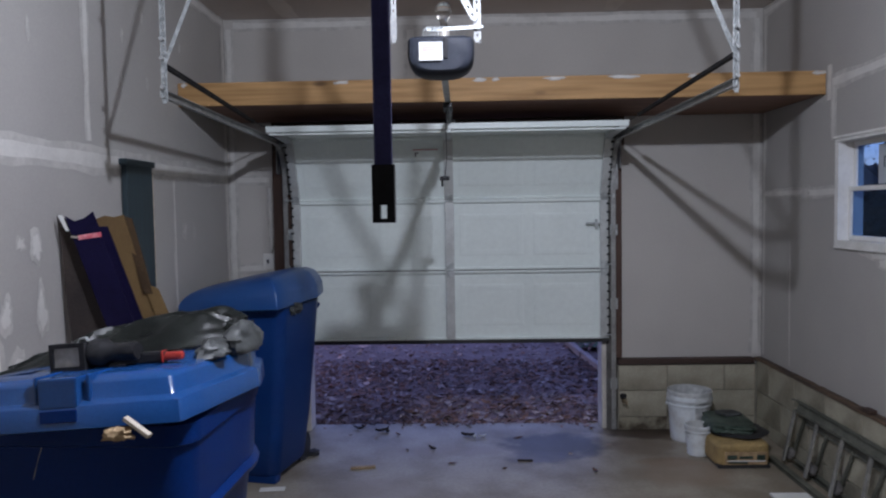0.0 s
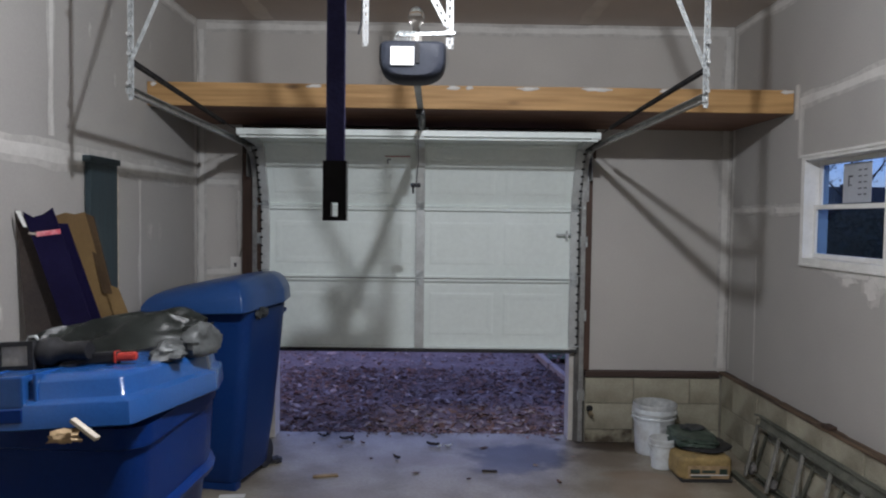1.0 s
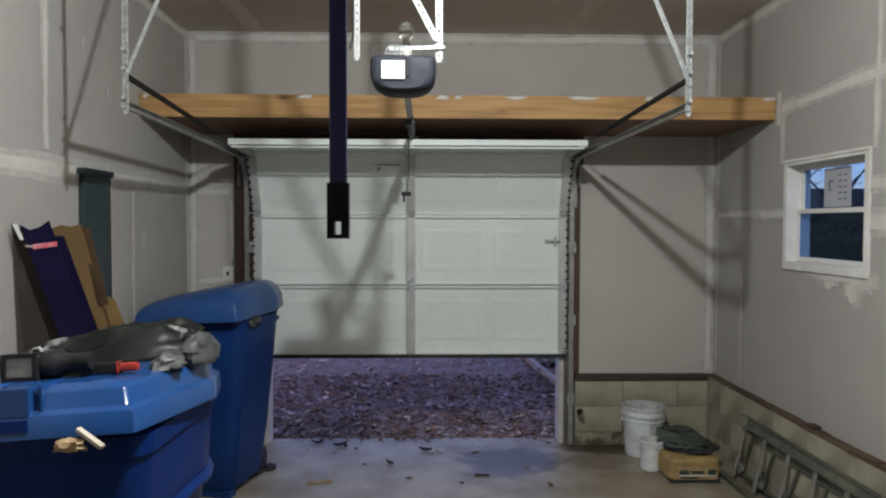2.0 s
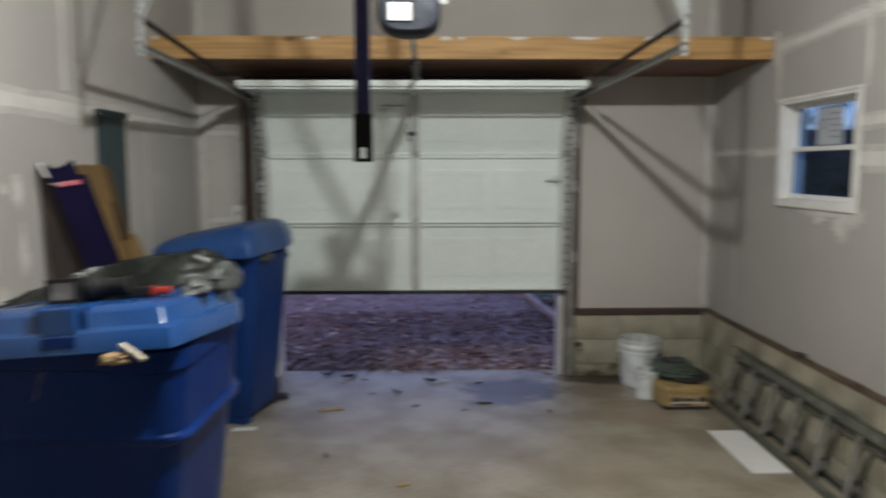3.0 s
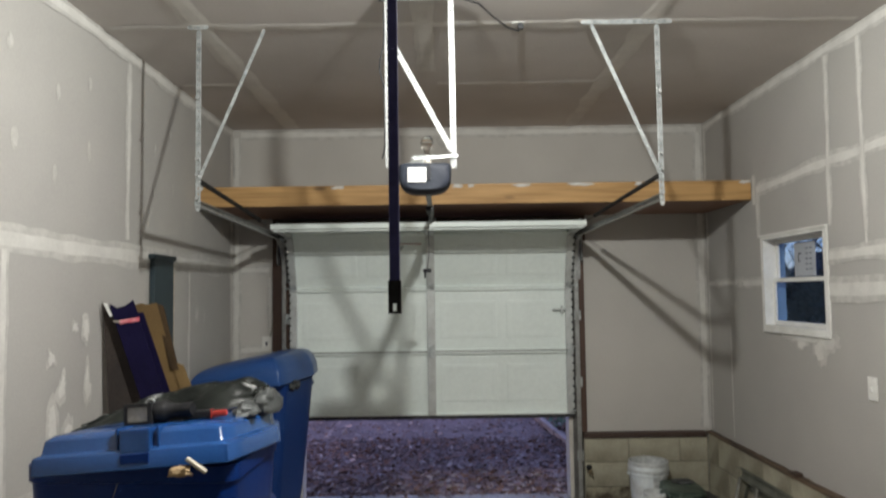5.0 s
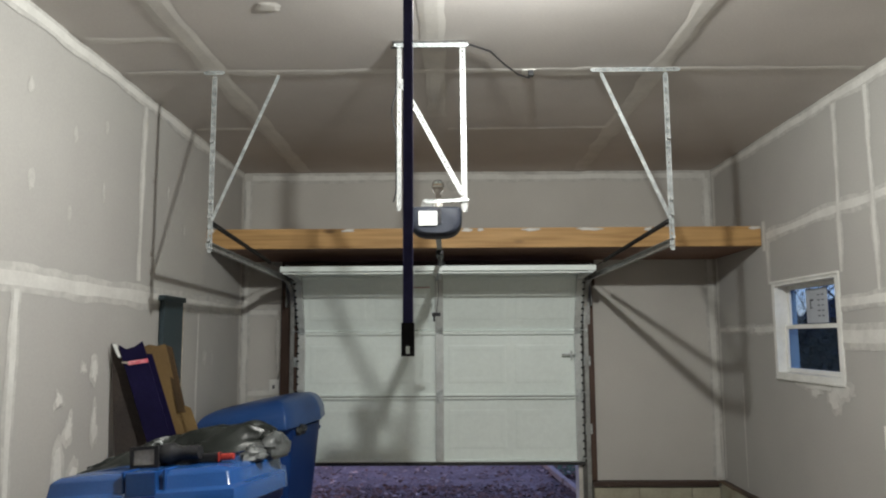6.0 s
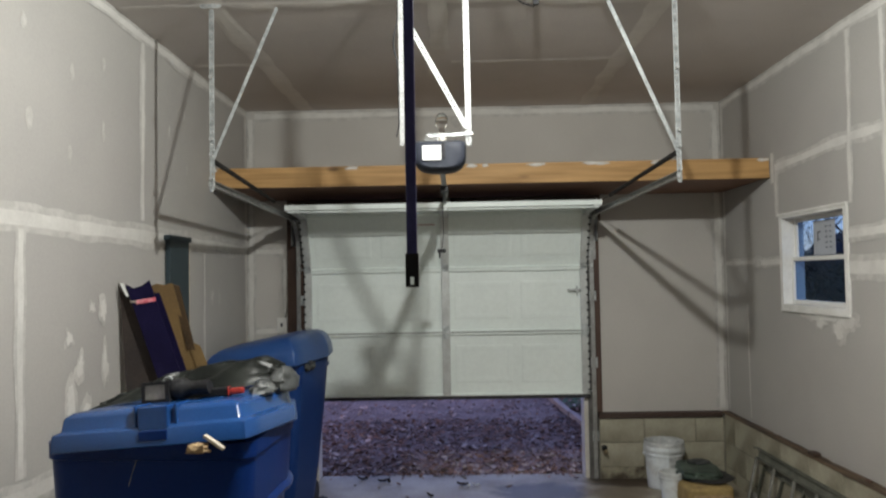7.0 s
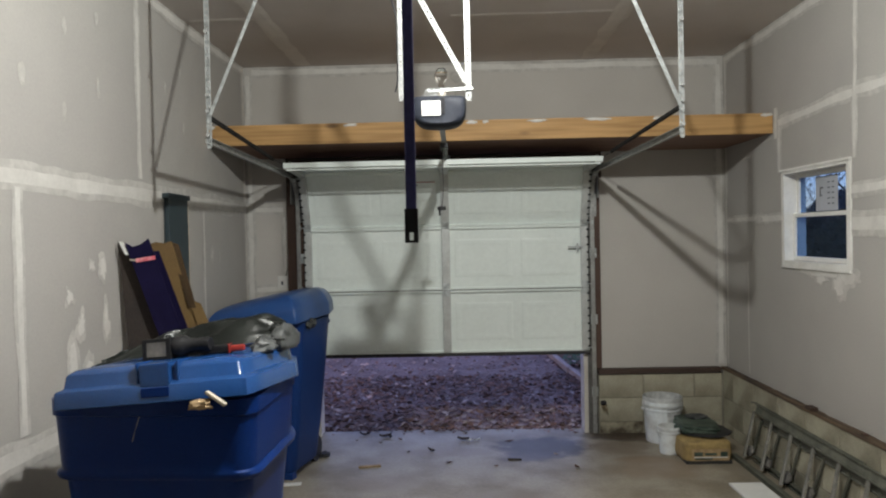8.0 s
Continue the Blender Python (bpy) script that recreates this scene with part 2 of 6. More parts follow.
M_CLEAR = mat("cloudy_plastic_film", (0.07, 0.074, 0.074), 0.5, second=(0.03, 0.032, 0.032), scale=16, fine=40, bump=0.2, spec=0.35)
M_CARD = mat("brown_cardboard", (0.165, 0.102, 0.036), 0.85, second=(0.125, 0.075, 0.027), scale=5, fine=90, bump=0.06, spread=0.12)
M_CARDDARK = mat("faded_dark_cardboard", (0.040, 0.033, 0.031), 0.85, second=(0.055, 0.043, 0.037), scale=6, fine=80, bump=0.06, spec=0.2)
# Brown cardboard with the shade of an unlit flap side put into its colour.
M_CARDSHADE = mat("shaded_brown_cardboard", (0.060, 0.037, 0.018), 0.85, second=(0.045, 0.028, 0.015), scale=6, fine=80, bump=0.06, spec=0.2)
M_NAVY = mat("navy_printed_cardboard", (0.0055, 0.004, 0.026), 0.7, second=(0.008, 0.006, 0.034), scale=5, fine=80, bump=0.05, spec=0.12)
M_PINK = mat("pink_tape", (0.66, 0.12, 0.16), 0.4, second=(0.80, 0.34, 0.36), scale=26, bump=0.03)
M_TEAL = wood("dark_teal_painted_board", (0.020, 0.034, 0.042), (0.028, 0.047, 0.056), 2)
M_BUCKET = mat("white_bucket_plastic", (0.72, 0.76, 0.78), 0.4, second=(0.55, 0.56, 0.55), scale=9, fine=40, bump=0.05, spread=0.12)
M_SPLASH = mat("grey_splashed_plastic", (0.42, 0.43, 0.43), 0.6, second=(0.60, 0.61, 0.60), scale=16, fine=50, bump=0.08, spread=0.2)
M_YELLOW = mat("ochre_paper_sack", (0.37, 0.26, 0.10), 0.8, second=(0.24, 0.17, 0.07), scale=8, fine=50, bump=0.2)
# Lighter green patches paint the film's highlights into its colour.
M_GREENSACK = mat("dark_green_film_sack", (0.025, 0.045, 0.033), 0.4, second=(0.085, 0.115, 0.09), scale=11, fine=50, bump=0.3)
M_LADDER = mat("grey_green_ladder_rail", (0.080, 0.084, 0.064), 0.6, 0.05, second=(0.14, 0.14, 0.112), scale=9, fine=80, bump=0.08)
M_ALU = mat("dull_aluminium", (0.27, 0.265, 0.235), 0.5, 0.25, second=(0.17, 0.165, 0.145), scale=12, fine=90, bump=0.06)
M_FOAM = mat("white_panel", (0.74, 0.74, 0.71), 0.6, scale=4, fine=40, bump=0.04, spread=0.06)
M_TAN = mat("tan_scrap_wood", (0.40, 0.28, 0.15), 0.8, second=(0.28, 0.19, 0.10), scale=20, fine=80, bump=0.15)
M_PALE = mat("pale_stick_wood", (0.52, 0.46, 0.37), 0.7, scale=20, fine=80, bump=0.1)
M_RED = mat("red_plastic", (0.36, 0.032, 0.022), 0.4, scale=14, fine=60, bump=0.05)
M_GREY = mat("grey_lens", (0.33, 0.31, 0.275), 0.25, scale=14, fine=60, bump=0.03)
M_BRASS = mat("dull_brass", (0.52, 0.44, 0.30), 0.3, 0.9, scale=20, bump=0.05)
M_GRAVEL = mat("leaf_strewn_gravel", (0.33, 0.23, 0.20), 0.95, second=(0.21, 0.138, 0.112), scale=1.4, fine=30, bump=0.5, spread=0.45)
M_SOIL = mat("leaf_litter_ground", (0.22, 0.15, 0.115), 0.95, second=(0.15, 0.10, 0.075), scale=2.0, fine=25, bump=0.5, spread=0.4)
M_LAWN = mat("dusk_lawn", (0.075, 0.13, 0.05), 0.95, second=(0.055, 0.095, 0.04), scale=1.5, fine=40, bump=0.5, spread=0.35)
M_GRASS = mat("grass_blades", (0.08, 0.15, 0.05), 0.8, second=(0.055, 0.11, 0.04), scale=2, fine=20, bump=0)
M_ASPHALT = mat("worn_asphalt", (0.12, 0.115, 0.125), 0.8, second=(0.09, 0.085, 0.09), scale=1.2, fine=60, bump=0.3)
M_LEAFA = mat("dry_brown_leaf", (0.225, 0.125, 0.088), 0.8, second=(0.14, 0.078, 0.055), scale=1.2, fine=30, bump=0.1, island=0.55)
M_LEAFB = mat("pale_dry_leaf", (0.46, 0.37, 0.32), 0.8, second=(0.25, 0.20, 0.18), scale=2.5, fine=30, bump=0.1, island=0.4)
M_STONE = mat("pale_gravel_stones", (0.37, 0.29, 0.27), 0.9, second=(0.24, 0.185, 0.17), scale=1.5, fine=40, bump=0.2, island=0.4)
M_LOG = wood("weathered_edging_timber", (0.34, 0.26, 0.22), (0.22, 0.16, 0.13), 1)
M_BARK = mat("grey_bark", (0.10, 0.08, 0.065), 0.95, second=(0.06, 0.048, 0.04), scale=9, fine=40, bump=0.6)
M_TWIG = mat("late_leaf_clumps", (0.055, 0.06, 0.035), 0.9, second=(0.08, 0.06, 0.035), scale=3, bump=0)
M_CARPAINT = mat("silver_blue_paint", (0.48, 0.52, 0.58), 0.28, 0.55, second=(0.44, 0.48, 0.54), scale=2, fine=300, bump=0.01, spread=0.04, coat=0.6)
M_CHROME = mat("chrome", (0.75, 0.75, 0.76), 0.12, 1.0, scale=5, bump=0)
M_CARGLASS = mat("dark_car_glass", (0.02, 0.024, 0.03), 0.06, scale=4, bump=0)
M_LENS = mat("headlight_lens", (0.62, 0.64, 0.66), 0.1, 0.3, scale=20, bump=0.02)
M_SIDING = mat("pale_house_siding", (0.12, 0.12, 0.13), 0.8, scale=3, bump=0.1)
M_ROOF = mat("dark_shingles", (0.06, 0.055, 0.055), 0.9, scale=6, fine=50, bump=0.3)
M_BULB = glow("lit_bulb_glass", (1.0, 0.92, 0.80), 20)


# ---- mesh tools ----
HOME = {}


def thing(name, loc, label, category, group="", kind=""):
    ob = new(name)
    ob.location = loc
    ob.empty_display_size = 0.1
    HOME[ob.name] = Matrix.Translation(loc)
    return tagged(ob, label, category, group, kind)


def part(name, bm, material, parent=None, label="", smooth=False):
    me = bpy.data.meshes.new(name)
    bmesh.ops.recalc_face_normals(bm, faces=bm.faces)
    bm.to_mesh(me)
    bm.free()
    me.materials.append(material)
    if smooth:
        for p in me.polygons:
            p.use_smooth = True
        me.set_sharp_from_angle(angle=radians(38))
    ob = new(name, me)
    HOME[ob.name] = Matrix.Identity(4)
    if parent:
        ob.parent = parent
        ob.matrix_parent_inverse = HOME[parent.name].inverted()
    if label:
        ob["label"] = label
    return ob


def solo(name, bm, material, label, category, group="", kind="", smooth=False):
    return tagged(part(name, bm, material, None, "", smooth), label, category, group, kind)


def bx(bm, x0, x1, y0, y1, z0, z1, bev=0.0, m=None):
    r = bmesh.ops.create_cube(bm, size=1)
    vs = r["verts"]
    bmesh.ops.transform(bm, verts=vs, matrix=Matrix.Translation(((x0 + x1) / 2, (y0 + y1) / 2, (z0 + z1) / 2)) @ Matrix.Diagonal((abs(x1 - x0), abs(y1 - y0), abs(z1 - z0), 1)))
    if bev:
        es = list({e for v in vs for e in v.link_edges})
        out = bmesh.ops.bevel(bm, geom=es, offset=bev, segments=2, profile=0.6, affect="EDGES")
        vs = list({v for f in out["faces"] for v in f.verts} | {v for v in vs if v.is_valid})
    if m is not None:
        bmesh.ops.transform(bm, verts=vs, matrix=m)
    return bm


def box(*a, **k):
    return bx(bmesh.new(), *a, **k)


def bar(bm, p0, p1, w, h, up=(0, 0, 1), bev=0.0):
    """A rectangular bar from p0 to p1, w wide and h high."""
    p0, p1 = Vector(p0), Vector(p1)
    d = p1 - p0
    z = d.normalized()
    x = Vector(up).cross(z)
    if x.length < 1e-4:
        x = Vector((1, 0, 0))
    x.normalize()
    y = z.cross(x)
    m = Matrix((x, y, z)).transposed().to_4x4()
    m.translation = p0
    return bx(bm, -w / 2, w / 2, -h / 2, h / 2, 0, d.length, bev, m)


def rod(bm, p0, p1, r0, r1=None, seg=12):
    p0, p1 = Vector(p0), Vector(p1)
    d = p1 - p0
    r = bmesh.ops.create_cone(bm, cap_ends=True, segments=seg, radius1=r0, radius2=r0 if r1 is None else r1, depth=d.length)
    bmesh.ops.transform(bm, verts=r["verts"], matrix=Matrix.Translation((p0 + p1) / 2) @ d.to_track_quat("Z", "Y").to_matrix().to_4x4())
    return bm


def loft(bm, rings, caps=True):
    vs = [[bm.verts.new(p) for p in ring] for ring in rings]
    k = len(rings[0])
    for a, b in zip(vs, vs[1:]):
        for i in range(k):
            bm.faces.new((a[i], a[(i + 1) % k], b[(i + 1) % k], b[i]))
    if caps:
        bm.faces.new(vs[0])
        bm.faces.new(vs[-1])
    return bm


def tube(bm, pts, r, seg=6):
    pts = [Vector(p) for p in pts]
    rings = []
    for i, p in enumerate(pts):
        d = (pts[min(i + 1, len(pts) - 1)] - pts[max(i - 1, 0)]).normalized()
        a = d.cross(Vector((0, 0, 1)) if abs(d.z) < 0.95 else Vector((1, 0, 0))).normalized()
        b = d.cross(a)
        rr = r[i] if isinstance(r, (list, tuple)) else r
        rings.append([p + a * math.cos(k * math.tau / seg) * rr + b * math.sin(k * math.tau / seg) * rr for k in range(seg)])
    return loft(bm, rings)


def lathe(bm, profile, c, seg=32):
    rings = [[(c[0] + r * math.cos(k * math.tau / seg), c[1] + r * math.sin(k * math.tau / seg), c[2] + z) for k in range(seg)] for r, z in profile]
    return loft(bm, rings, caps=False)


def perforated(bm, p0, p1, width, across, thick=0.003, pitch=0.03):
    """A steel strip with a row of slots: two edge strips and the bridges between the slots."""
    p0, p1, a = Vector(p0), Vector(p1), Vector(across).normalized()
    d = p1 - p0
    nrm = d.normalized().cross(a)
    for s in (-1, 1):
        off = a * (width / 2 - width * 0.185) * s
        bar(bm, p0 + off, p1 + off, thick, width * 0.37, nrm.cross(d))
    n = max(2, int(d.length / pitch))
    for i in range(n + 1):
        c = p0 + d * (i / n)
        bar(bm, c - a * width * 0.30, c + a * width * 0.30, thick, pitch * 0.62, nrm.cross(a))
    return bm


def angle_iron(bm, p0, p1, w, a, b):
    """Slotted angle: two perforated flanges at right angles, along a and b."""
    a, b = Vector(a), Vector(b)
    p0, p1 = Vector(p0), Vector(p1)
    perforated(bm, p0 + a * w / 2, p1 + a * w / 2, w, a)
    perforated(bm, p0 + b * w / 2, p1 + b * w / 2, w, b)
    return bm


rng = random.Random(7)


def wavy(lo, hi, n, amp):
    """Offsets that wander softly, for hand-spread edges."""
    k = [rng.uniform(-1, 1) for _ in range(n + 1)]
    return [amp * (0.6 * k[i] + 0.4 * k[max(0, i - 1)]) for i in range(n + 1)]


def on_plane(plane, v):
    """Maps (u, w, height over the surface) to the room's inner faces."""
    def f(u, w, h):
        if plane == "left":
            return (v + h, u, w)
        if plane == "right":
            return (v - h, u, w)
        if plane == "front":
            return (u, v - h, w)
        if plane == "floor":
            return (u, w, v + h)
        return (u, w, v - h)
    return f


LAYER = [0]


def mud_strip(wall, plane, v, p, q, width, amp=0.012):
    """A hand-spread band of joint compound over a board joint, from p to q on the plane."""
    LAYER[0] += 1
    lift = 0.0006 + 0.0004 * (LAYER[0] % 8)
    h = lift + 0.0022
    f = on_plane(plane, v)
    p, q = Vector(p), Vector(q)
    d = q - p
    n = max(3, int(d.length / 0.09))
    t = d.normalized()
    s = Vector((-t.y, t.x))
    ea, eb = wavy(0, 1, n, amp), wavy(0, 1, n, amp)
    bm = bmesh.new()
    rows = []
    for i in range(n + 1):
        c = p + d * i / n
        a, b = c + s * (width * 0.56 + ea[i] * 1.3), c - s * (width * 0.56 + eb[i] * 1.3)
        a2, b2 = c + s * (width * 0.27 + ea[i] * 0.6), c - s * (width * 0.27 + eb[i] * 0.6)
        rows.append([bm.verts.new(f(*a, lift)), bm.verts.new(f(*a2, h)), bm.verts.new(f(*b2, h)), bm.verts.new(f(*b, lift))])
    for a, b in zip(rows, rows[1:]):
        for k in range(3):
            bm.faces.new((a[k], a[k + 1], b[k + 1], b[k])).material_index = int(k != 1)
    ob = part("joint_compound_band", bm, M_MUDCEIL if plane == "ceiling" else M_MUD, wall)
    ob.data.materials.append(M_MUDCEIL if plane == "ceiling" else M_MUDTHIN)
    return ob


def blob(bm, f, u, w, ru, rw, h, n=22, rough=0.3):
    c = bm.verts.new(f(u, w, h))
    ring, mid = [], []
    for i in range(n):
        a = i * math.tau / n
        k = 1 + rough * (noise.noise(Vector((1.1 * math.cos(a) + u * 9, 1.1 * math.sin(a), w * 7))) * 1.3 + rng.uniform(-0.25, 0.25))
        ring.append(bm.verts.new(f(u + ru * k * math.cos(a), w + rw * k * math.sin(a), h * 0.4)))
        k *= 0.62 + rng.uniform(-0.12, 0.12)
        mid.append(bm.verts.new(f(u + ru * k * math.cos(a), w + rw * k * math.sin(a), h * 0.9)))
    for i in range(n):
        j = (i + 1) % n
        bm.faces.new((c, mid[i], mid[j]))
        bm.faces.new((mid[i], ring[i], ring[j], mid[j])).material_index = 1


def mud_patch(wall, plane, v, u, w, ru, rw, strong=False):
    bm = bmesh.new()
    LAYER[0] += 1
    blob(bm, on_plane(plane, v), u, w, ru, rw, 0.0042 + 0.0005 * (LAYER[0] % 5), rough=0.6 if strong else 0.3)
    ob = part("compound_patch", bm, M_MUDCEIL if plane == "ceiling" else M_MUD if strong else M_MUDTHIN, wall)
    ob.data.materials.append(M_MUDCEIL if plane == "ceiling" else M_MUDTHIN if strong else M_MUDFAINT)
    return ob


def holed(bm, axis, lo, hi, u0, u1, w0, w1, holes):
    """A wall slab with rectangular holes; axis 'x' or 'y' is its thickness."""
    us = sorted({u0, u1, *[h[0] for h in holes], *[h[1] for h in holes]})
    ws = sorted({w0, w1, *[h[2] for h in holes], *[h[3] for h in holes]})
    for a, b in zip(us, us[1:]):
        for c, d in zip(ws, ws[1:]):
            if any(h[0] <= a and b <= h[1] and h[2] <= c and d <= h[3] for h in holes):
                continue
            if axis == "y":
                bx(bm, a, b, lo, hi, c, d)
            else:
                bx(bm, lo, hi, a, b, c, d)
    bmesh.ops.remove_doubles(bm, verts=bm.verts, dist=0.0005)
    seen, dead = {}, []
    for f in bm.faces:
        key = tuple(round(c, 3) for c in f.calc_center_median())
        if key in seen:
            dead += [f, seen[key]]
        seen[key] = f
    bmesh.ops.delete(bm, geom=list(set(dead)), context="FACES")
    return bm


# ---- the garage: shell ----
LX, RX, CZ, BACK = -1.97, 2.0, 3.10, -7.9
OL, OR, OT = -1.39, 0.82, 2.06

floor = solo("floor", box(LX - 0.14, RX + 0.14, BACK - 0.14, 0.16, -0.15, 0), M_CONCRETE, "stained grey concrete slab floor of a garage", "floor", kind="structure")
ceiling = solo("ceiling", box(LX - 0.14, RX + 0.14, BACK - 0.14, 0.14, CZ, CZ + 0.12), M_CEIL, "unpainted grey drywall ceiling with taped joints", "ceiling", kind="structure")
wall_north = solo("wall_north", holed(bmesh.new(), "y", 0, 0.14, LX - 0.14, RX + 0.14, 0, CZ, [(OL, OR, 0, OT)]), M_LITDRYWALL, "grey drywall wall round the garage door opening", "wall", kind="structure")
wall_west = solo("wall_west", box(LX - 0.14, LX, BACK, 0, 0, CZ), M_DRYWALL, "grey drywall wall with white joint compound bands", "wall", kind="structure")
WY0, WY1, WZ0, WZ1 = -1.972, -1.092, 1.418, 2.060
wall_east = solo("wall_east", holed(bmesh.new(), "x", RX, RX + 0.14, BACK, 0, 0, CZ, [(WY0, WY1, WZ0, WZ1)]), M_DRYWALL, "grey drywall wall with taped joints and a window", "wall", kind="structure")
# Unseen rear wall, added dark to cut light bounced onto south-facing surfaces.
wall_south = solo("wall_south", box(LX, RX, BACK - 0.14, BACK, 0, CZ), M_BACKWALL, "unseen dark wall closing the garage, added to cut bounced light", "wall", kind="structure")

# hand-spread joint compound
for p, q, w in [((-7.5, 1.955), (-0.06, 1.925), 0.115), ((-2.08, 2.02), (-2.08, 3.06), 0.055), ((-3.25, 0.9), (-3.25, 1.9), 0.065), ((-1.07, 0.6), (-1.07, 1.87), 0.04),
                ((-7.5, 0.83), (-2.0, 0.83), 0.11), ((-0.05, 0.56), (-0.05, 3.06), 0.08), ((-7.5, 3.06), (-0.02, 3.06), 0.07), ((-4.6, 2.02), (-4.6, 3.02), 0.06)]:
    mud_strip(wall_west, "left", LX, p, q, w)
for p, q, w in [((-0.975, 2.39), (-2.0, 2.42), 0.08), ((-2.0, 2.42), (-7, 2.47), 0.085), ((-2.0, 2.055), (-2.03, 3.03), 0.055), ((-2.36, 1.93), (-2.36, 3.03), 0.05),
                ((-1.968, 1.885), (-7, 1.89), 0.085), ((-1.968, 1.69), (-7, 1.69), 0.13), ((-0.06, 1.745), (-1.12, 1.74), 0.06), ((-1.045, 2.05), (-1.045, 2.40), 0.06),
                ((-0.48, 0.57), (-0.48, 1.42), 0.022), ((-0.05, 0.56), (-0.05, 3.06), 0.05), ((-0.02, 3.06), (-7, 3.06), 0.07), ((-1.0, 2.29), (-1.0, 2.50), 0.07)]:
    mud_strip(wall_east, "right", RX, p, q, w)
for p, q, w in [((-1.9, 3.055), (1.95, 3.055), 0.075), ((-1.935, 1.0), (-1.935, 3.03), 0.065), ((1.955, 0.56), (1.955, 3.03), 0.08), ((-1.9, 1.915), (-1.66, 1.915), 0.07),
                ((-1.9, 1.25), (-1.66, 1.25), 0.07), ((-1.655, 1.0), (-1.655, 1.85), 0.035), ((-0.58, 2.5), (-0.58, 3.0), 0.10)]:
    mud_strip(wall_north, "front", 0.0, p, q, w)
for p, q, w in [((-1.46, -7.5), (-1.46, -0.05), 0.115), ((0.88, -7.5), (0.88, -0.05), 0.10), ((-1.93, -2.43), (1.96, -2.43), 0.06), ((-0.23, -1.33), (0.83, -1.34), 0.045),
                ((-1.93, -2.86), (-1.5, -2.86), 0.06), ((-1.93, -1.35), (-1.5, -1.35), 0.05), ((-0.30, -6.5), (-0.30, -1.6), 0.10), ((-0.2, -4.6), (1.9, -4.6), 0.05)]:
    mud_strip(ceiling, "ceiling", CZ, p, q, w)
for u, w, a, b in [(-3.19, 2.353, .028, .05), (-2.849, 2.646, .02, .04), (-2.544, 2.769, .022, .035), (-2.548, 2.432, .016, .055), (-2.869, 2.263, .02, .05), (-3.232, 2.752, .022, .035),
                   (-0.914, 1.572, .05, .07), (-1.7, 2.6, .018, .04), (-1.72, 2.35, .016, .045), (-0.75, 1.55, .03, .07),
                   (-3.6, 2.5, .03, .05), (-1.45, 2.75, .018, .04), (-1.40, 2.4, .02, .04), (-0.9, 2.7, .018, .035)]:
    mud_patch(wall_west, "left", LX, u, w, a, b)
for u, w, a, b in [(-2.777, 1.292, .045, .075), (-2.862, 1.136, .055, .12), (-2.535, 1.271, .042, .13), (-2.874, 1.431, .042, .045), (-2.559, 1.544, .045, .075), (-2.66, 1.56, .03, .03), (-2.70, 1.04, .06, .09)]:
    mud_patch(wall_west, "left", LX, u, w, a, b, True)
for u, w, a, b in [(-0.45, 1.2, .018, .05), (-2.9, 1.55, .15, .10), (-0.7, 1.74, .1, .05), (-2.9, 2.45, .2, .06)]:
    mud_patch(wall_east, "right", RX, u, w, a, b)
for u, w, a, b in [(-1.66, 1.385, .26, .045), (-1.92, 1.375, .20, .06), (-1.82, 1.32, .10, .085), (-1.62, 1.35, .08, .05)]:
    mud_patch(wall_east, "right", RX, u, w, a, b, True)
for u, w, a, b in [(0.42, -2.36, .17, .035), (0.33, -2.395, .12, .045), (0.50, -2.44, .10, .03), (-0.95, -2.41, .18, .045), (-1.25, -2.40, .14, .05), (0.70, -2.38, .25, .05), (-1.0, -3.2, .06, .05)]:
    mud_patch(ceiling, "ceiling", CZ, u, w, a, b)
for u, w, a, b in [(-0.17, 2.82, .05, .10), (-0.20, 2.98, .05, .05)]:
    mud_patch(wall_north, "front", 0.0, u, w, a, b)

def uneven_plank(x0, x1, y0, y1, z0, z1):
    """A long rough-sawn plank along y with a chipped, wandering front edge."""
    n = int((y1 - y0) / 0.06)
    rings = []
    for i in range(n + 1):
        y = y0 + (y1 - y0) * i / n
        a = 0.010 * noise.noise(Vector((y * 2.3, 0, 1))) + 0.006 * noise.noise(Vector((y * 11, 0, 2)))
        b = 0.004 * noise.noise(Vector((y * 3.1, 4, 1))) + 0.005 * noise.noise(Vector((y * 14, 2, 2)))
        rings.append([(x0 + a, y, z0), (x1, y, z0), (x1, y, z1 + b), (x0 + a + 0.012, y, z1 + b), (x0 + a + 0.002, y, z1 + b - 0.008)])
    return loft(bmesh.new(), rings)


# base of concrete blocks with the timber sill on top
part("mortar_bed", bx(box(0.928, RX, -0.046, -0.001, 0.002, 0.488), RX - 0.046, RX - 0.001, BACK + 0.01, -0.05, 0.002, 0.522), M_MORTAR, wall_east)
solo("sill_plate", box(0.926, RX - 0.07, -0.062, -0.001, 0.497, 0.540, 0.004), M_SILL, "dark brown timber sill plate on the block base", "sill", kind="structure")
solo("sill_plate", uneven_plank(RX - 0.060, RX - 0.001, BACK + 0.01, -0.001, 0.523, 0.537), M_SILLR, "worn brown timber sill plate on the block base", "sill", kind="structure")

# loft shelf over the door
loft_shelf = thing("loft_shelf", (0, -0.46, 2.33), "timber loft shelf with a pine front beam over the garage door", "shelf")
part("front_beam", box(LX + 0.003, RX - 0.003, -0.955, -0.917, 2.333, 2.475, 0.003), M_BEAM, loft_shelf, "pine beam with white compound smears")
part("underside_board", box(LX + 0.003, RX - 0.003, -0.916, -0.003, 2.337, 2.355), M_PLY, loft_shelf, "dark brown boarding")
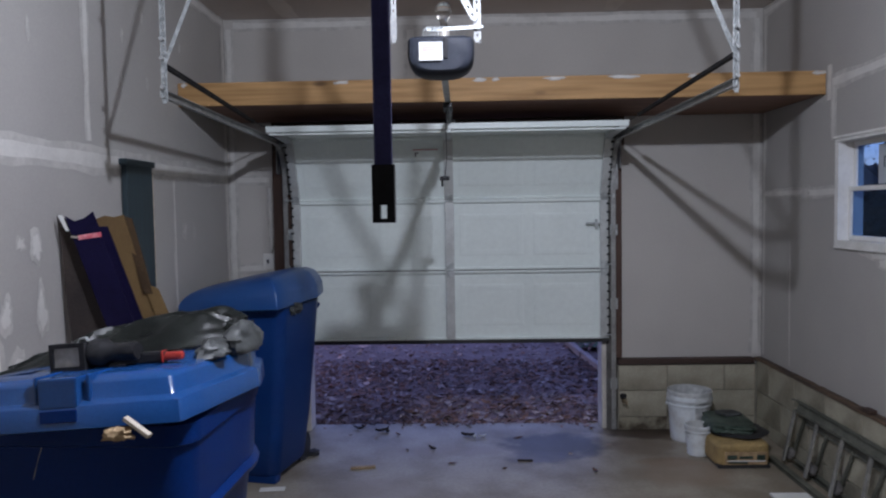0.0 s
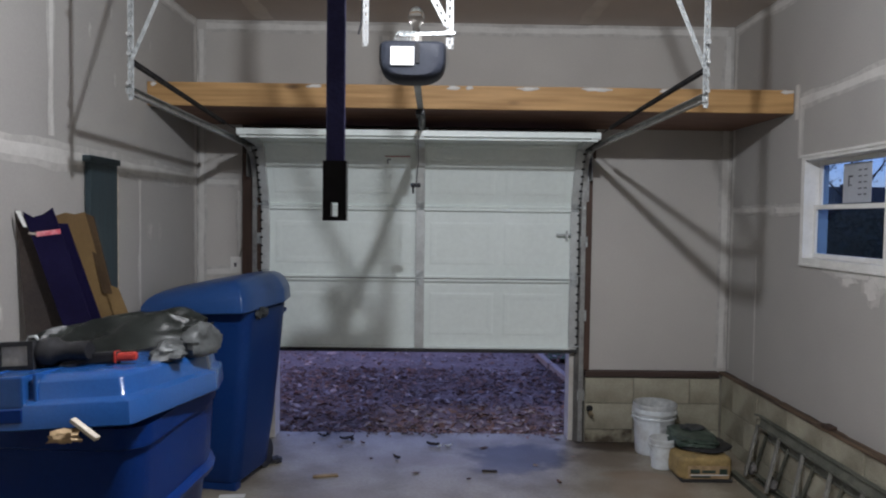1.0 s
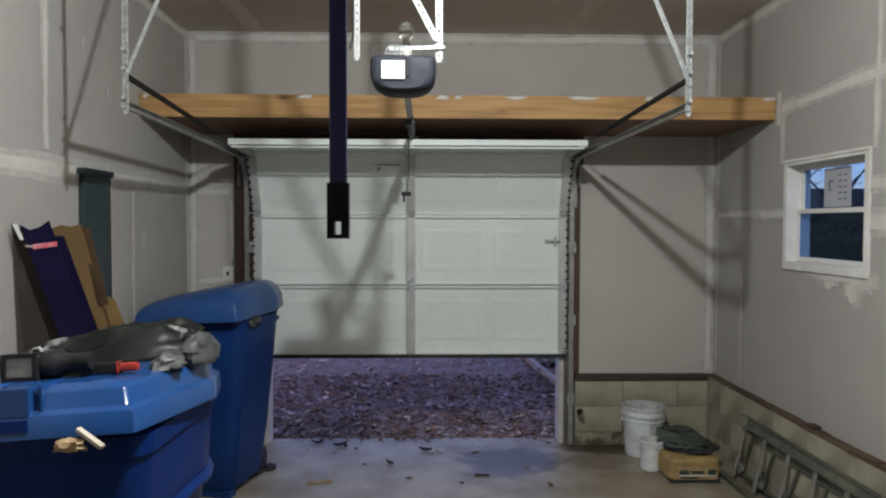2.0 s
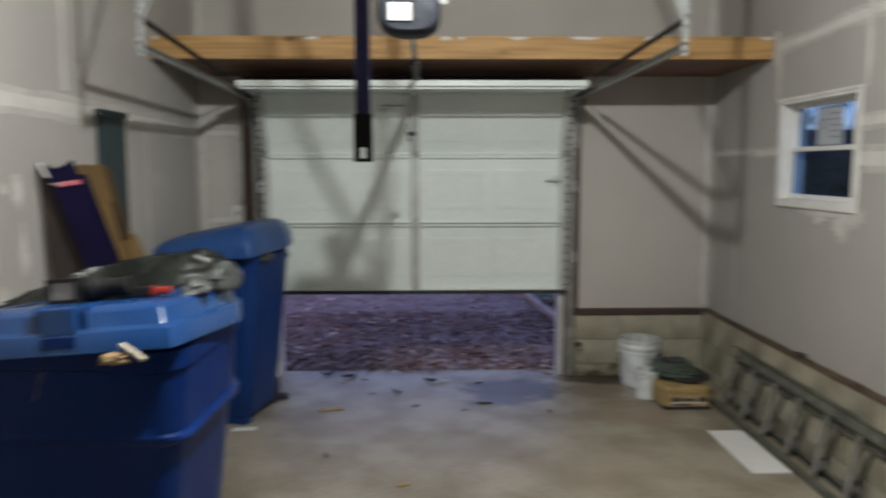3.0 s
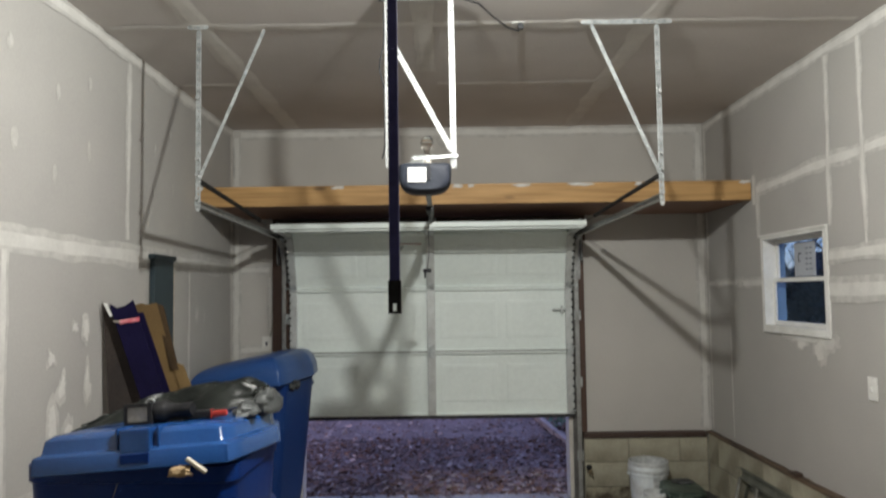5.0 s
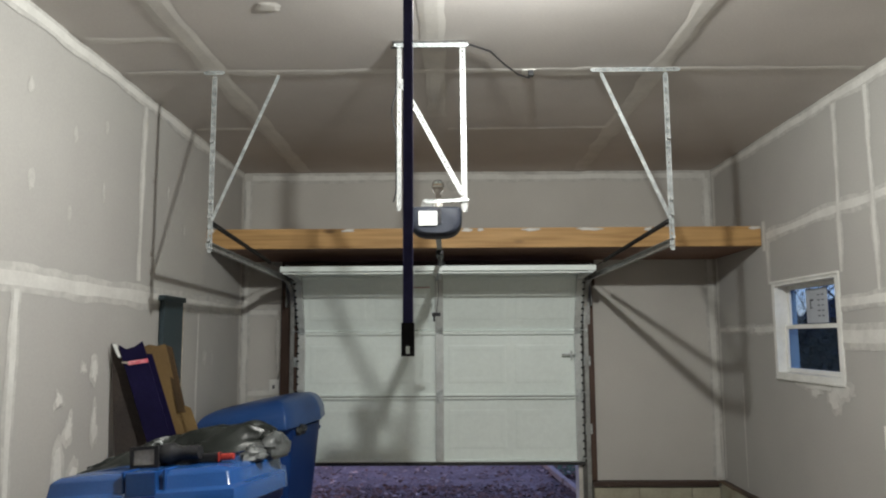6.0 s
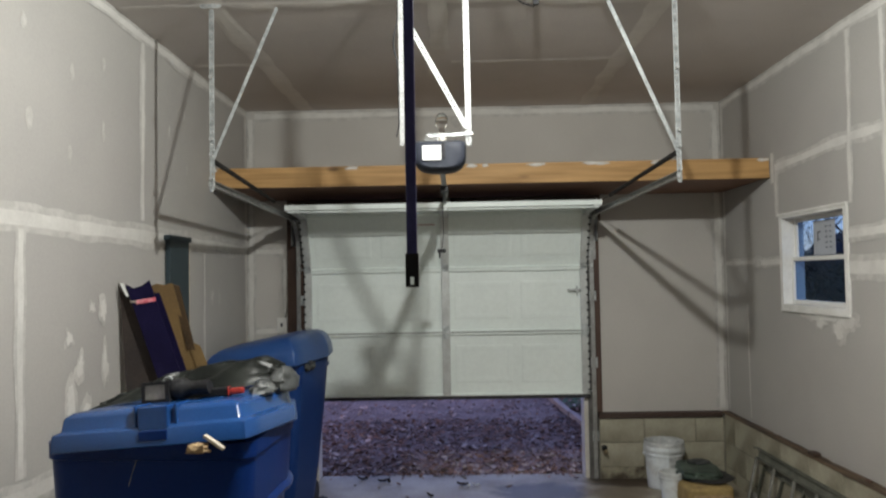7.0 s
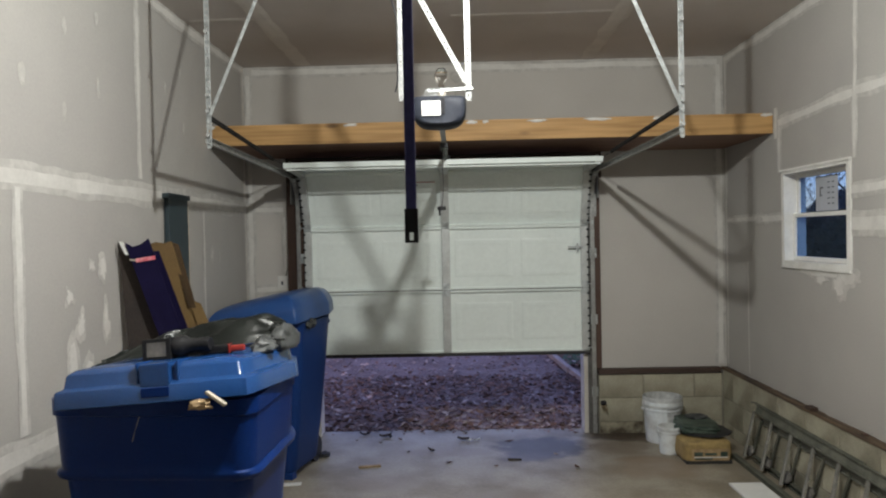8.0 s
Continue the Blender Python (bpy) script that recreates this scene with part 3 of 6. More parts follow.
part("top_board", box(LX + 0.003, RX - 0.003, -0.916, -0.003, 2.452, 2.47), M_BEAM, loft_shelf)
for x in (-1.55, -0.95, -0.35, 0.25, 0.85, 1.45):
    part("joist", box(x - 0.019, x + 0.019, -0.915, -0.004, 2.357, 2.45), M_BEAM, loft_shelf)
f = on_plane("front", -0.955)
for u, a in [(-0.95, .05), (0.36, .07), (0.78, .08), (-1.93, .02), (-0.1, .035), (1.95, .035), (1.2, .03), (0.0, .02)]:
    bm = bmesh.new()
    blob(bm, f, u, 2.462, a, 0.012, 0.0015, rough=0.5)
    part("compound_smear", bm, M_MUD, loft_shelf).data.materials.append(M_MUDTHIN)

# door frame
header = solo("door_header", box(-1.63, 0.985, -0.022, -0.001, OT + 0.06, 2.335, 0.002), M_SILL, "dark stained timber header above the garage door", "trim", kind="structure")
# Two grey strips fill the space between stop trim and brown jamb.
for x0, x1, z0, mtl in ((0.900, 0.964, 0.542, M_DARKWOOD), (-1.63, -1.458, 0.0, M_DARKWOOD), (0.851, 0.898, 0.0, M_JAMBGREY), (0.900, 0.924, 0.0, M_JAMBGREY)):
    solo("door_jamb", box(x0, x1, -0.024, -0.001, z0, 0.540 if x1 == 0.924 else OT + 0.058, 0.003), mtl, "dark timber jamb beside the garage door", "trim", "garage door jambs", "structure")
for x0, x1 in ((OR - 0.004, 0.848), (-1.454, OL + 0.004)):
    solo("door_stop_trim", box(x0, x1, -0.004, 0.16, 0.002, OT + 0.03, 0.003), M_TRIM, "pale painted stop trim of the garage door opening", "trim", "door stop trims", "structure")
solo("door_stop_trim", box(OL, OR, -0.004, 0.16, OT - 0.03, OT + 0.03, 0.003), M_TRIM, "pale painted head trim of the garage door opening", "trim", "door stop trims", "structure")

# side window
window = thing("window_1", (RX + 0.05, -1.605, WZ0), "white vinyl double-hung window with a paper sticker", "window", kind="structure")
part("window_frame", holed(bmesh.new(), "x", RX - 0.012, RX + 0.138, WY0 + 0.002, WY1 - 0.002, WZ0 + 0.002, WZ1 - 0.002, [(WY0 + 0.040, WY1 - 0.040, WZ0 + 0.036, WZ1 - 0.030)]), M_WHITEPVC, window)
for nm, z0, z1, xo in (("lower_sash", WZ0 + 0.038, 1.768, 0.050), ("upper_sash", 1.742, WZ1 - 0.032, 0.077)):
    s = part(nm, holed(bmesh.new(), "x", RX + xo, RX + xo + 0.024, WY0 + 0.042, WY1 - 0.042, z0, z1, [(WY0 + 0.066, WY1 - 0.066, z0 + 0.026, z1 - 0.026)]), M_WHITEPVC, window)
    g = part("pane", box(RX + xo + 0.012, RX + xo + 0.016, WY0 + 0.067, WY1 - 0.067, z0 + 0.027, z1 - 0.027), M_GLASS, s)
    g.visible_shadow = False
# Solid dark strip painting the shade of the unfilled gap at the frame.
part("gap_shade_strip", box(RX - 0.0035, RX - 0.001, WY1 + 0.001, WY1 + 0.010, WZ0 + 0.03, WZ1 - 0.05), M_SLOT, window, "dark strip painted as the shade in the gap beside the frame")
part("window_sill", box(RX - 0.016, RX + 0.02, WY0 + 0.0, WY1 - 0.0, WZ0 - 0.012, WZ0 + 0.001, 0.003), M_WHITEPVC, window)
part("window_casing_head", box(RX - 0.02, RX - 0.001, WY0 - 0.004, WY1 + 0.004, WZ1 - 0.012, WZ1 + 0.004, 0.002), M_WHITEPVC, window)
# Opaque paper greyed in colour to look backlit against the sky.
M_STICKER = mat("backlit_sticker_paper", (0.40, 0.42, 0.46), 0.7, scale=8, fine=50, bump=0.03, spread=0.08)
st = part("sticker", box(RX + 0.082, RX + 0.084, -1.655, -1.385, 1.775, 1.992), M_STICKER, window, "white paper window sticker with print")
bm = box(RX + 0.080, RX + 0.0815, -1.448, -1.438, 1.865, 1.925)
bx(bm, RX + 0.080, RX + 0.0815, -1.482, -1.448, 1.915, 1.925)
bx(bm, RX + 0.080, RX + 0.0815, -1.470, -1.456, 1.868, 1.876)
for i in range(5):
    bx(bm, RX + 0.080, RX + 0.0815, -1.565, -1.535, 1.815 + i * 0.033, 1.822 + i * 0.033)
    bx(bm, RX + 0.080, RX + 0.0815, -1.615, -1.588, 1.815 + i * 0.033, 1.822 + i * 0.033)
part("print_bars", bm, M_INK, st)

# ceiling lampholder, out of sight above the camera
lampholder = thing("ceiling_lamp", (0.0, -4.0, CZ), "flush round white lamp on the ceiling", "lamp")
part("holder", lathe(bmesh.new(), [(0.001, 0), (0.080, 0), (0.078, -0.012), (0.066, -0.018), (0.001, -0.018)], (0.0, -4.0, CZ - 0.001), 28), M_WHITEPVC, lampholder, smooth=True)
part("diffuser", lathe(bmesh.new(), [(0.001, 0), (0.060, 0.0), (0.056, -0.006), (0.001, -0.009)], (0.0, -4.0, CZ - 0.0195), 28), M_BULB, lampholder, "lit white diffuser", smooth=True)


# ---- garage door, part open ----
DY, BOTTOM, RAD, RISE = -0.028, 0.695, 0.31, 1.90
SECTION, DX0, DX1, DC = 0.524, -1.485, 0.862, -0.312


def on_track(s):
    """A point of the roller path, s metres along it from the floor, and its direction."""
    if s < RISE:
        return Vector((0, DY, s)), 0.0
    a = (s - RISE) / RAD
    if a < math.pi / 2:
        return Vector((0, DY - RAD * (1 - math.cos(a)), RISE + RAD * math.sin(a))), a
    return Vector((0, DY - RAD - (s - RISE - RAD * math.pi / 2), RISE + RAD)), math.pi / 2


garage_door = thing("garage_door", (DC, DY, BOTTOM), "white steel sectional garage door, partly raised", "garage door")
for k in range(4):
    p, q = on_track(BOTTOM + k * SECTION)[0], on_track(BOTTOM + (k + 1) * SECTION)[0]
    lean = math.atan2(p.y - q.y, q.z - p.z)
    m = Matrix.Translation(p) @ Matrix.Rotation(lean, 4, "X")
    L = (q - p).length - 0.007
    bm = box(DX0, DX1, 0.004, 0.016, 0, L, 0, m)
    bx(bm, DX0, DX1, -0.022, 0.004, 0, 0.018, 0.004, m)
    bx(bm, DX0, DX1, -0.022, 0.004, L - 0.018, L, 0.004, m)
    if k:
        bx(bm, DX0, DX1, 0.008, 0.014, -0.014, 0.001, 0, m)
    # pressed panels, two to each half
    for x0, x1 in ((DX0 + 0.10, DC - 0.60), (DC - 0.53, DC - 0.07), (DC + 0.07, DC + 0.55), (DC + 0.62, DX1 - 0.10)):
        z0, z1 = 0.10, L - 0.10
        rings = []
        for o, y in ((0, 0.0038), (0.014, 0.0020), (0.036, 0.0020), (0.054, 0.0030)):
            rings.append([m @ Vector(v) for v in ((x0 + o, y, z0 + o), (x1 - o, y, z0 + o), (x1 - o, y, z1 - o), (x0 + o, y, z1 - o))])
        loft(bm, rings)
    sec = part("section", bm, M_DOOR, garage_door)
    for x0, x1 in ((DX0 + 0.004, DX0 + 0.062), (DC - 0.033, DC + 0.033), (DX1 - 0.062, DX1 - 0.004)):
        part("stile", box(x0, x1, -0.030, 0.003, 0.006, L - 0.006, 0.003, m), M_STILE, sec)
    # Dark boxes stand in for the shaded holes along each end stile.
    for x0, x1 in ((DX0 - 0.006, DX0 + 0.016), (DX1 - 0.016, DX1 + 0.006)):
        bm = bmesh.new()
        for i in range(8):
            z = 0.04 + i * (L - 0.08) / 7
            bx(bm, x0, x1, -0.034, -0.0295, z - 0.007, z + 0.007, 0, m)
        part("slot_row", bm, M_SLOT, sec)
    for x in (DX0 + 0.035, DC, DX1 - 0.035):
        if k:
            bm = box(x - 0.026, x + 0.026, -0.034, -0.0305, -0.055, 0.055, 0.001, m)
            rod(bm, m @ Vector((x - 0.028, -0.036, 0)), m @ Vector((x + 0.028, -0.036, 0)), 0.006, seg=8)
            part("hinge", bm, M_GALV, sec)
    for x, s in ((DX0, -1), (DX1, 1)):
        bm = rod(bmesh.new(), m @ Vector((x - s * 0.03, -0.045, 0.03)), m @ Vector((x + s * 0.035, -0.045, 0.03)), 0.005, seg=8)
        rod(bm, m @ Vector((x + s * 0.02, -0.045, 0.03)), m @ Vector((x + s * 0.035, -0.045, 0.03)), 0.022, seg=14)
        part("roller", bm, M_GALV, sec)
    # Dark strip added between sections to paint the shade of the open joint.
    if k:
        part("joint_shade", box(DX0 + 0.002, DX1 - 0.002, -0.017, 0.006, -0.0062, -0.0006, 0, m), M_RUBBER, sec, "dark strip painted as the shade in the joint")
    if k == 0:
        part("bottom_seal", box(DX0, DX1, -0.028, 0.018, -0.028, -0.001, 0.006, m), M_RUBBER, sec, "black rubber bottom seal")
    if k == 2:
        lb = part("warning_label", box(-0.56, -0.38, -0.0085, -0.0065, 0.24, 0.40, 0, m), M_DOOR, sec, "small paper warning label")
        part("label_stripe", box(-0.565, -0.385, -0.0105, -0.009, 0.392, 0.398, 0, m), M_REDINK, lb)
        bm = box(-0.552, -0.544, -0.0105, -0.009, 0.34, 0.375, 0, m)
        bx(bm, -0.544, -0.525, -0.0105, -0.009, 0.367, 0.375, 0, m)
        part("label_print", bm, M_INK, lb)
    if k == 1:
        bm = box(DX1 - 0.17, DX1 - 0.05, -0.044, -0.030, 0.325, 0.34, 0.002, m)
        bx(bm, DX1 - 0.10, DX1 - 0.085, -0.05, -0.030, 0.30, 0.365, 0.002, m)
        part("slide_latch", bm, M_GALV, sec, "galvanised slide latch")
    if k == 3:
        part("top_strut", box(DX0 + 0.02, DX1 - 0.02, -0.042, -0.0305, L - 0.022, L - 0.002, 0.004, m), M_DOOR, sec, "white stiffening strut")

# tracks, hangers and springs on both sides
for side, x in ((-1, -1.520), (1, 0.887)):
    track = thing("door_track", (x, -0.06, 0), "galvanised steel door track with bracket hangers", "door track", "garage door tracks")
    pts = [Vector((x, DY - 0.045, 0.02))]
    pts += [on_track(s)[0] + Vector((x, -0.045 * math.cos(on_track(s)[1]), -0.045 * math.sin(on_track(s)[1]))) for s in (0.6, 1.2, RISE, *[RISE + RAD * math.pi / 2 * i / 8 for i in range(1, 9)])]
    for nm, seq, mtl in (("vertical_rail", pts[:4], M_TRACK), ("curved_rail", pts[3:], M_TRACK)):
        bm = bmesh.new()
        for off, w in ((0.016 * side, 0.003), (-0.010, 0.0)):
            rings = []
            for i, p in enumerate(seq):
                d = (seq[min(i + 1, len(seq) - 1)] - seq[max(0, i - 1)]).normalized()
                nrm = Vector((1, 0, 0)).cross(d)
                c = p + Vector((0.016 * side if w else 0, 0, 0)) + (nrm * 0 if w else nrm * 0.022)
                a, b = (Vector((0.0015, 0, 0)), nrm * 0.022) if w else (Vector((0.016, 0, 0)), nrm * 0.0015)
                rings.append([c + a + b, c - a + b, c - a - b, c + a - b])
            loft(bm, rings)
        part(nm, bm, mtl, track)
    y0, y1 = pts[-1].y, -2.44
    z = pts[-1].z
    zb = 2.175
    xe = -1.468 if side < 0 else 0.912
    bm = bar(bmesh.new(), (x + 0.016 * side, y0, z), (xe + 0.010 * side, y1, zb), 0.004, 0.032)
    bar(bm, (x + 0.006 * side, y0, z + 0.016), (xe, y1, zb + 0.016), 0.020, 0.003)
    bar(bm, (x + 0.006 * side, y0, z - 0.016), (xe, y1, zb - 0.016), 0.020, 0.003)
    part("horizontal_rail", bm, M_TRACK, track)
    part("flag_bracket", bx(box(x - 0.03, x + 0.05, -0.03, -0.025, 1.80, 2.26, 0.001), x + side * 0.045, x + side * 0.049, -0.14, -0.03, 1.95, 2.26), M_TRACK, track)
    for zz in (0.35, 0.95, 1.5):
        part("jamb_bracket", bx(box(x - 0.01, x + 0.045, -0.031, -0.025, zz - 0.04, zz + 0.04, 0.001), x + 0.005, x + 0.009, -0.065, -0.031, zz - 0.03, zz + 0.03), M_GALV, track)
    hx = -1.474 if side < 0 else 0.930
    bm = angle_iron(bmesh.new(), (hx, -2.43, 2.145), (hx, -2.43, CZ - 0.03), 0.024, (-side, 0, 0), (0, 1, 0))
    part("hanger_upright", bm, M_GALV, track, "slotted galvanised angle")
    bm = perforated(bmesh.new(), (hx - side * 0.01, -2.446, 2.27), (hx - side * 0.35, -2.436, CZ - 0.03), 0.018, (0.9, 0, 0.35))
    part("hanger_brace", bm, M_GALV, track, "slotted galvanised diagonal brace")
    if side > 0:
        part("ceiling_angle", angle_iron(bmesh.new(), (hx - 0.40, -2.455, CZ - 0.003), (hx + 0.05, -2.455, CZ - 0.003), 0.021, (0, 0, -1), (0, 1, 0)), M_GALV, track)
    else:
        part("ceiling_angle", angle_iron(bmesh.new(), (hx - 0.03, -2.455, CZ - 0.003), (hx + 0.06, -2.455, CZ - 0.003), 0.021, (0, 0, -1), (0, 1, 0)), M_GALV, track)
    for zz in (2.20, 2.32, 2.40, 2.72):
        part("bolt", rod(bmesh.new(), (hx - 0.012 * side, -2.46, zz), (hx - 0.012 * side, -2.435, zz), 0.009, seg=6), M_BRIGHT, track)
    # stretched extension spring above the rail
    spring = thing("extension_spring", (hx, -2.40, 2.30), "black steel extension spring above the door track", "spring", "door springs")
    a, b = Vector((hx + side * 0.0, -2.40, 2.30)), Vector((x + side * 0.01, -0.85, 2.245))
    n = 150
    d = b - a
    up, sd = Vector((0, 0, 1)), Vector((1, 0, 0))
    tube_pts = [a + d * (i / (n * 6)) + (up * math.cos(i * math.tau / 6) + sd * math.sin(i * math.tau / 6)) * 0.0105 for i in range(n * 6 + 1)]
    part("coil", tube(bmesh.new(), tube_pts, 0.0045, 4), M_BLACKSTEEL, spring)
    part("cable", tube(bmesh.new(), [b, (x + side * 0.01, -0.32, 2.235)], 0.003, 6), M_BLACKSTEEL, spring)
    bm = rod(bmesh.new(), (x, -0.30, 2.235), (x + side * 0.02, -0.30, 2.235), 0.045, seg=20)
    bx(bm, x - 0.008, x + 0.03, -0.34, -0.10, 2.225, 2.245)
    part("pulley", bm, M_TRACK, spring)
    part("safety_cable", tube(bmesh.new(), [(hx, -2.42, 2.30), b], 0.002, 5), M_GALV, spring)

# ---- opener, rail and trolley ----
opener = thing("garage_door_opener", (-0.29, -2.6, 2.16), "dark navy ceiling-hung garage door opener with a white label", "door opener")
bm = bmesh.new()
rings = []
for y, k in ((-2.86, 0.80), (-2.85, 0.93), (-2.825, 1.0), (-2.74, 1.0), (-2.69, 0.92), (-2.68, 0.8)):
    ring = []
    for i in range(28):
        a = i * math.tau / 28
        cx, sz = math.cos(a), math.sin(a)
        px = 0.121 * math.copysign(abs(cx) ** (0.22 if sz > 0 else 0.62), cx)
        pz = 0.062 * abs(sz) ** 0.25 if sz > 0 else -0.080 * abs(sz) ** 0.9
        ring.append((-0.288 + px * k, y, 2.236 + pz * k))
    rings.append(ring)
part("housing", loft(bm, rings), M_HOUSING, opener, smooth=True)
lab = part("label_plate", box(-0.366, -0.281, -2.869, -2.863, 2.204, 2.270, 0.002), M_PAPER, opener, "white paper label")
bm = bmesh.new()
for i in range(3):
    bx(bm, -0.355, -0.30 + 0.004 * (i % 2), -2.8705, -2.8695, 2.256 - i * 0.008, 2.258 - i * 0.008)
part("label_print", bm, M_REDINK, lab)
sock = part("lamp_socket", lathe(bmesh.new(), [(0.001, 0), (0.022, 0), (0.022, 0.045), (0.018, 0.055), (0.001, 0.055)], (-0.278, -2.76, 2.288), 18), M_GREY, opener, "grey lamp socket", True)
part("unlit_bulb", lathe(bmesh.new(), [(0.001, 0), (0.013, 0.0), (0.015, 0.018), (0.027, 0.04), (0.031, 0.058), (0.027, 0.076), (0.015, 0.088), (0.001, 0.091)], (-0.278, -2.76, 2.348), 20), M_FROST, sock, "unlit clear glass bulb", True)
part("side_recess", box(-0.278, -0.262, -2.866, -2.858, 2.212, 2.286, 0.002), M_BLACKPL, opener)
part("rail", bx(box(-0.305, -0.275, -2.68, -0.10, 2.262, 2.268), -0.292, -0.288, -2.68, -0.10, 2.268, 2.30), M_TRACK, opener, "steel T-rail")
bm = bx(box(-0.306, -0.302, -2.45, -0.12, 2.272, 2.28), -0.278, -0.274, -2.45, -0.12, 2.272, 2.28)
part("chain", bm, M_BLACKSTEEL, opener)
part("header_bracket", box(-0.32, -0.26, -0.12, -0.023, 2.24, 2.32, 0.003), M_GALV, opener)
part("trolley", box(-0.315, -0.265, -1.42, -1.22, 2.232, 2.262, 0.004), M_BLACKPL, opener)
arm = bmesh.new()
tube(arm, [(-0.29, -1.36, 2.24), (-0.29, -1.20, 2.20), (-0.29, -0.99, 2.20)], 0.011, 6)
part("door_arm", arm, M_BLACKSTEEL, opener, "curved black door arm")
part("release_cord", tube(bmesh.new(), [(-0.30, -1.32, 2.235), (-0.303, -1.32, 2.10), (-0.30, -1.325, 1.97), (-0.312, -1.32, 1.86)], 0.0025, 5), M_BLACKPL, opener)
part("release_handle", bx(box(-0.342, -0.286, -1.332, -1.308, 1.835, 1.86, 0.006), -0.334, -0.322, -1.328, -1.312, 1.80, 1.84, 0.004), M_BLACKPL, opener, "small release handle")

frame_o = thing("opener_hanger", (-0.32, -2.81, CZ), "bright slotted steel angle frame hanging the opener", "bracket")
part("left_upright", angle_iron(bmesh.new(), (-0.468, -2.815, 2.29), (-0.468, -2.805, CZ - 0.03), 0.019, (1, 0, 0), (0, 1, 0)), M_BRIGHT, frame_o)
part("right_upright", angle_iron(bmesh.new(), (-0.143, -2.815, 2.285), (-0.147, -2.805, CZ - 0.002), 0.024, (-1, 0, 0), (0, 1, 0)), M_BRIGHT, frame_o)
part("brace", perforated(bmesh.new(), (-0.165, -2.822, 2.36), (-0.455, -2.812, CZ - 0.19), 0.024, (0.9, 0, 0.45)), M_BRIGHT, frame_o)
part("ceiling_angle", angle_iron(bmesh.new(), (-0.475, -2.82, CZ - 0.011), (-0.140, -2.82, CZ - 0.011), 0.018, (0, 0, -1), (0, 1, 0)), M_GALV, frame_o)
part("ceiling_plate", box(-0.49, -0.135, -2.825, -2.79, CZ - 0.010, CZ - 0.001, 0.002), M_BLACKSTEEL, frame_o, "dark flat bar against the ceiling")
part("cross_strap", perforated(bmesh.new(), (-0.33, -2.84, 2.318), (-0.14, -2.825, 2.330), 0.012, (0, 0.3, 1), pitch=0.018), M_GALV, frame_o)
bm = bmesh.new()
for i in range(6):
    tube(bm, [(-0.352 + i * 0.011, -2.85, 2.295), (-0.347 + i * 0.011, -2.845, 2.318 + 0.006 * (i % 2)), (-0.332 + i * 0.011, -2.84, 2.330)], 0.0022, 5)
part("wire_coil", bm, M_GALV, frame_o)
pts = []
for i in range(24):
    u = i / 23
    pts.append((-0.471 - 0.022 * max(0, math.sin(u * 9 - 4)) ** 2, -2.828, 2.32 + u * 0.70))
part("power_cord", tube(bmesh.new(), pts, 0.004, 6), M_BLACKPL, frame_o, "thin black cord wound round the upright")
bm = bmesh.new()
tube(bm, [(-0.50, -2.80, CZ - 0.024), (-0.12, -2.80, CZ - 0.012), (-0.02, -2.72, CZ - 0.014), (0.06, -2.58, CZ - 0.028), (0.14, -2.47, CZ - 0.042), (0.20, -2.44, CZ - 0.05), (0.21, -2.44, CZ - 0.012)], 0.0045, 6)
part("ceiling_cord", bm, M_BLACKPL, frame_o, "dark cord along the ceiling")
outlet_c = thing("ceiling_outlet", (0.21, -2.43, CZ), "small white ceiling outlet plate with a plug", "outlet")
part("plate", box(0.165, 0.235, -2.445, -2.38, CZ - 0.008, CZ - 0.001, 0.002), M_WHITEPVC, outlet_c)
part("plug", box(0.195, 0.223, -2.455, -2.42, CZ - 0.04, CZ - 0.009, 0.003), M_BLACKPL, outlet_c)

# hanging strap close to the camera
strap = thing("hanging_strap", (-0.335, -4.665, 1.66), "dark blue strap hanging from the ceiling with a black end", "strap")
part("webbing", box(-0.3250, -0.3032, -4.670, -4.661, 1.722, CZ - 0.001, 0.003), M_BLUEPOLE, strap)
bm = holed(bmesh.new(), "y", -4.674, -4.657, -0.3275, -0.3007, 1.657, 1.726, [(-0.3185, -0.3100, 1.662, 1.678)])
part("end_grip", bm, M_BLACKPL, strap, "black plastic end with a slot")


# ---- wheeled rubbish carts ----
def outline(hwf, hwm, yf, ym, yb, r, rb, z, n=4):
    """A cart outline that widens from its front (hwf) to the middle (hwm at ym), with rounded corners."""
    half = []
    for k in range(n + 1):
        a = k / n * math.pi / 2
        half.append((hwf - r + r * math.sin(a), yf + r - r * math.cos(a)))
    half.append((hwm - 0.004, ym - 0.05))
    for k in range(n + 1):
        a = k / n * math.pi / 2
        half.append((hwm - rb + rb * math.cos(a), yb - (yb - ym) + (yb - ym) * math.sin(a)))
    return [(x, y, z) for x, y in half] + [(-x, y, z) for x, y in half[::-1]]


def lid_outline(i, z):
    """A lid outline, inset by i: flat front, sides that widen to a point, and a chamfered rear."""
    half = [(.316 - i, -.045 + i), (.325 - i, -.041 + i), (.330 - i, -.030 + i), (.338 - i, .10), (.354 - i, .455), (.356 - i, .478), (.351 - i, .498), (.286 - i * .8, .735 - i * .8), (.270 - i * .8, .760 - i), (.235 - i * .8, .775 - i)]
    return [(x, y, z) for x, y in half] + [(-x, y, z) for x, y in half[::-1]]


STEPPED = [(0.0, 0.004), (0.003, 0.0), (0.056, 0.003), (0.060, 0.006), (0.066, 0.021), (0.070, 0.024), (0.106, 0.030), (0.112, 0.034), (0.124, 0.052), (0.130, 0.11), (0.135, 0.20)]
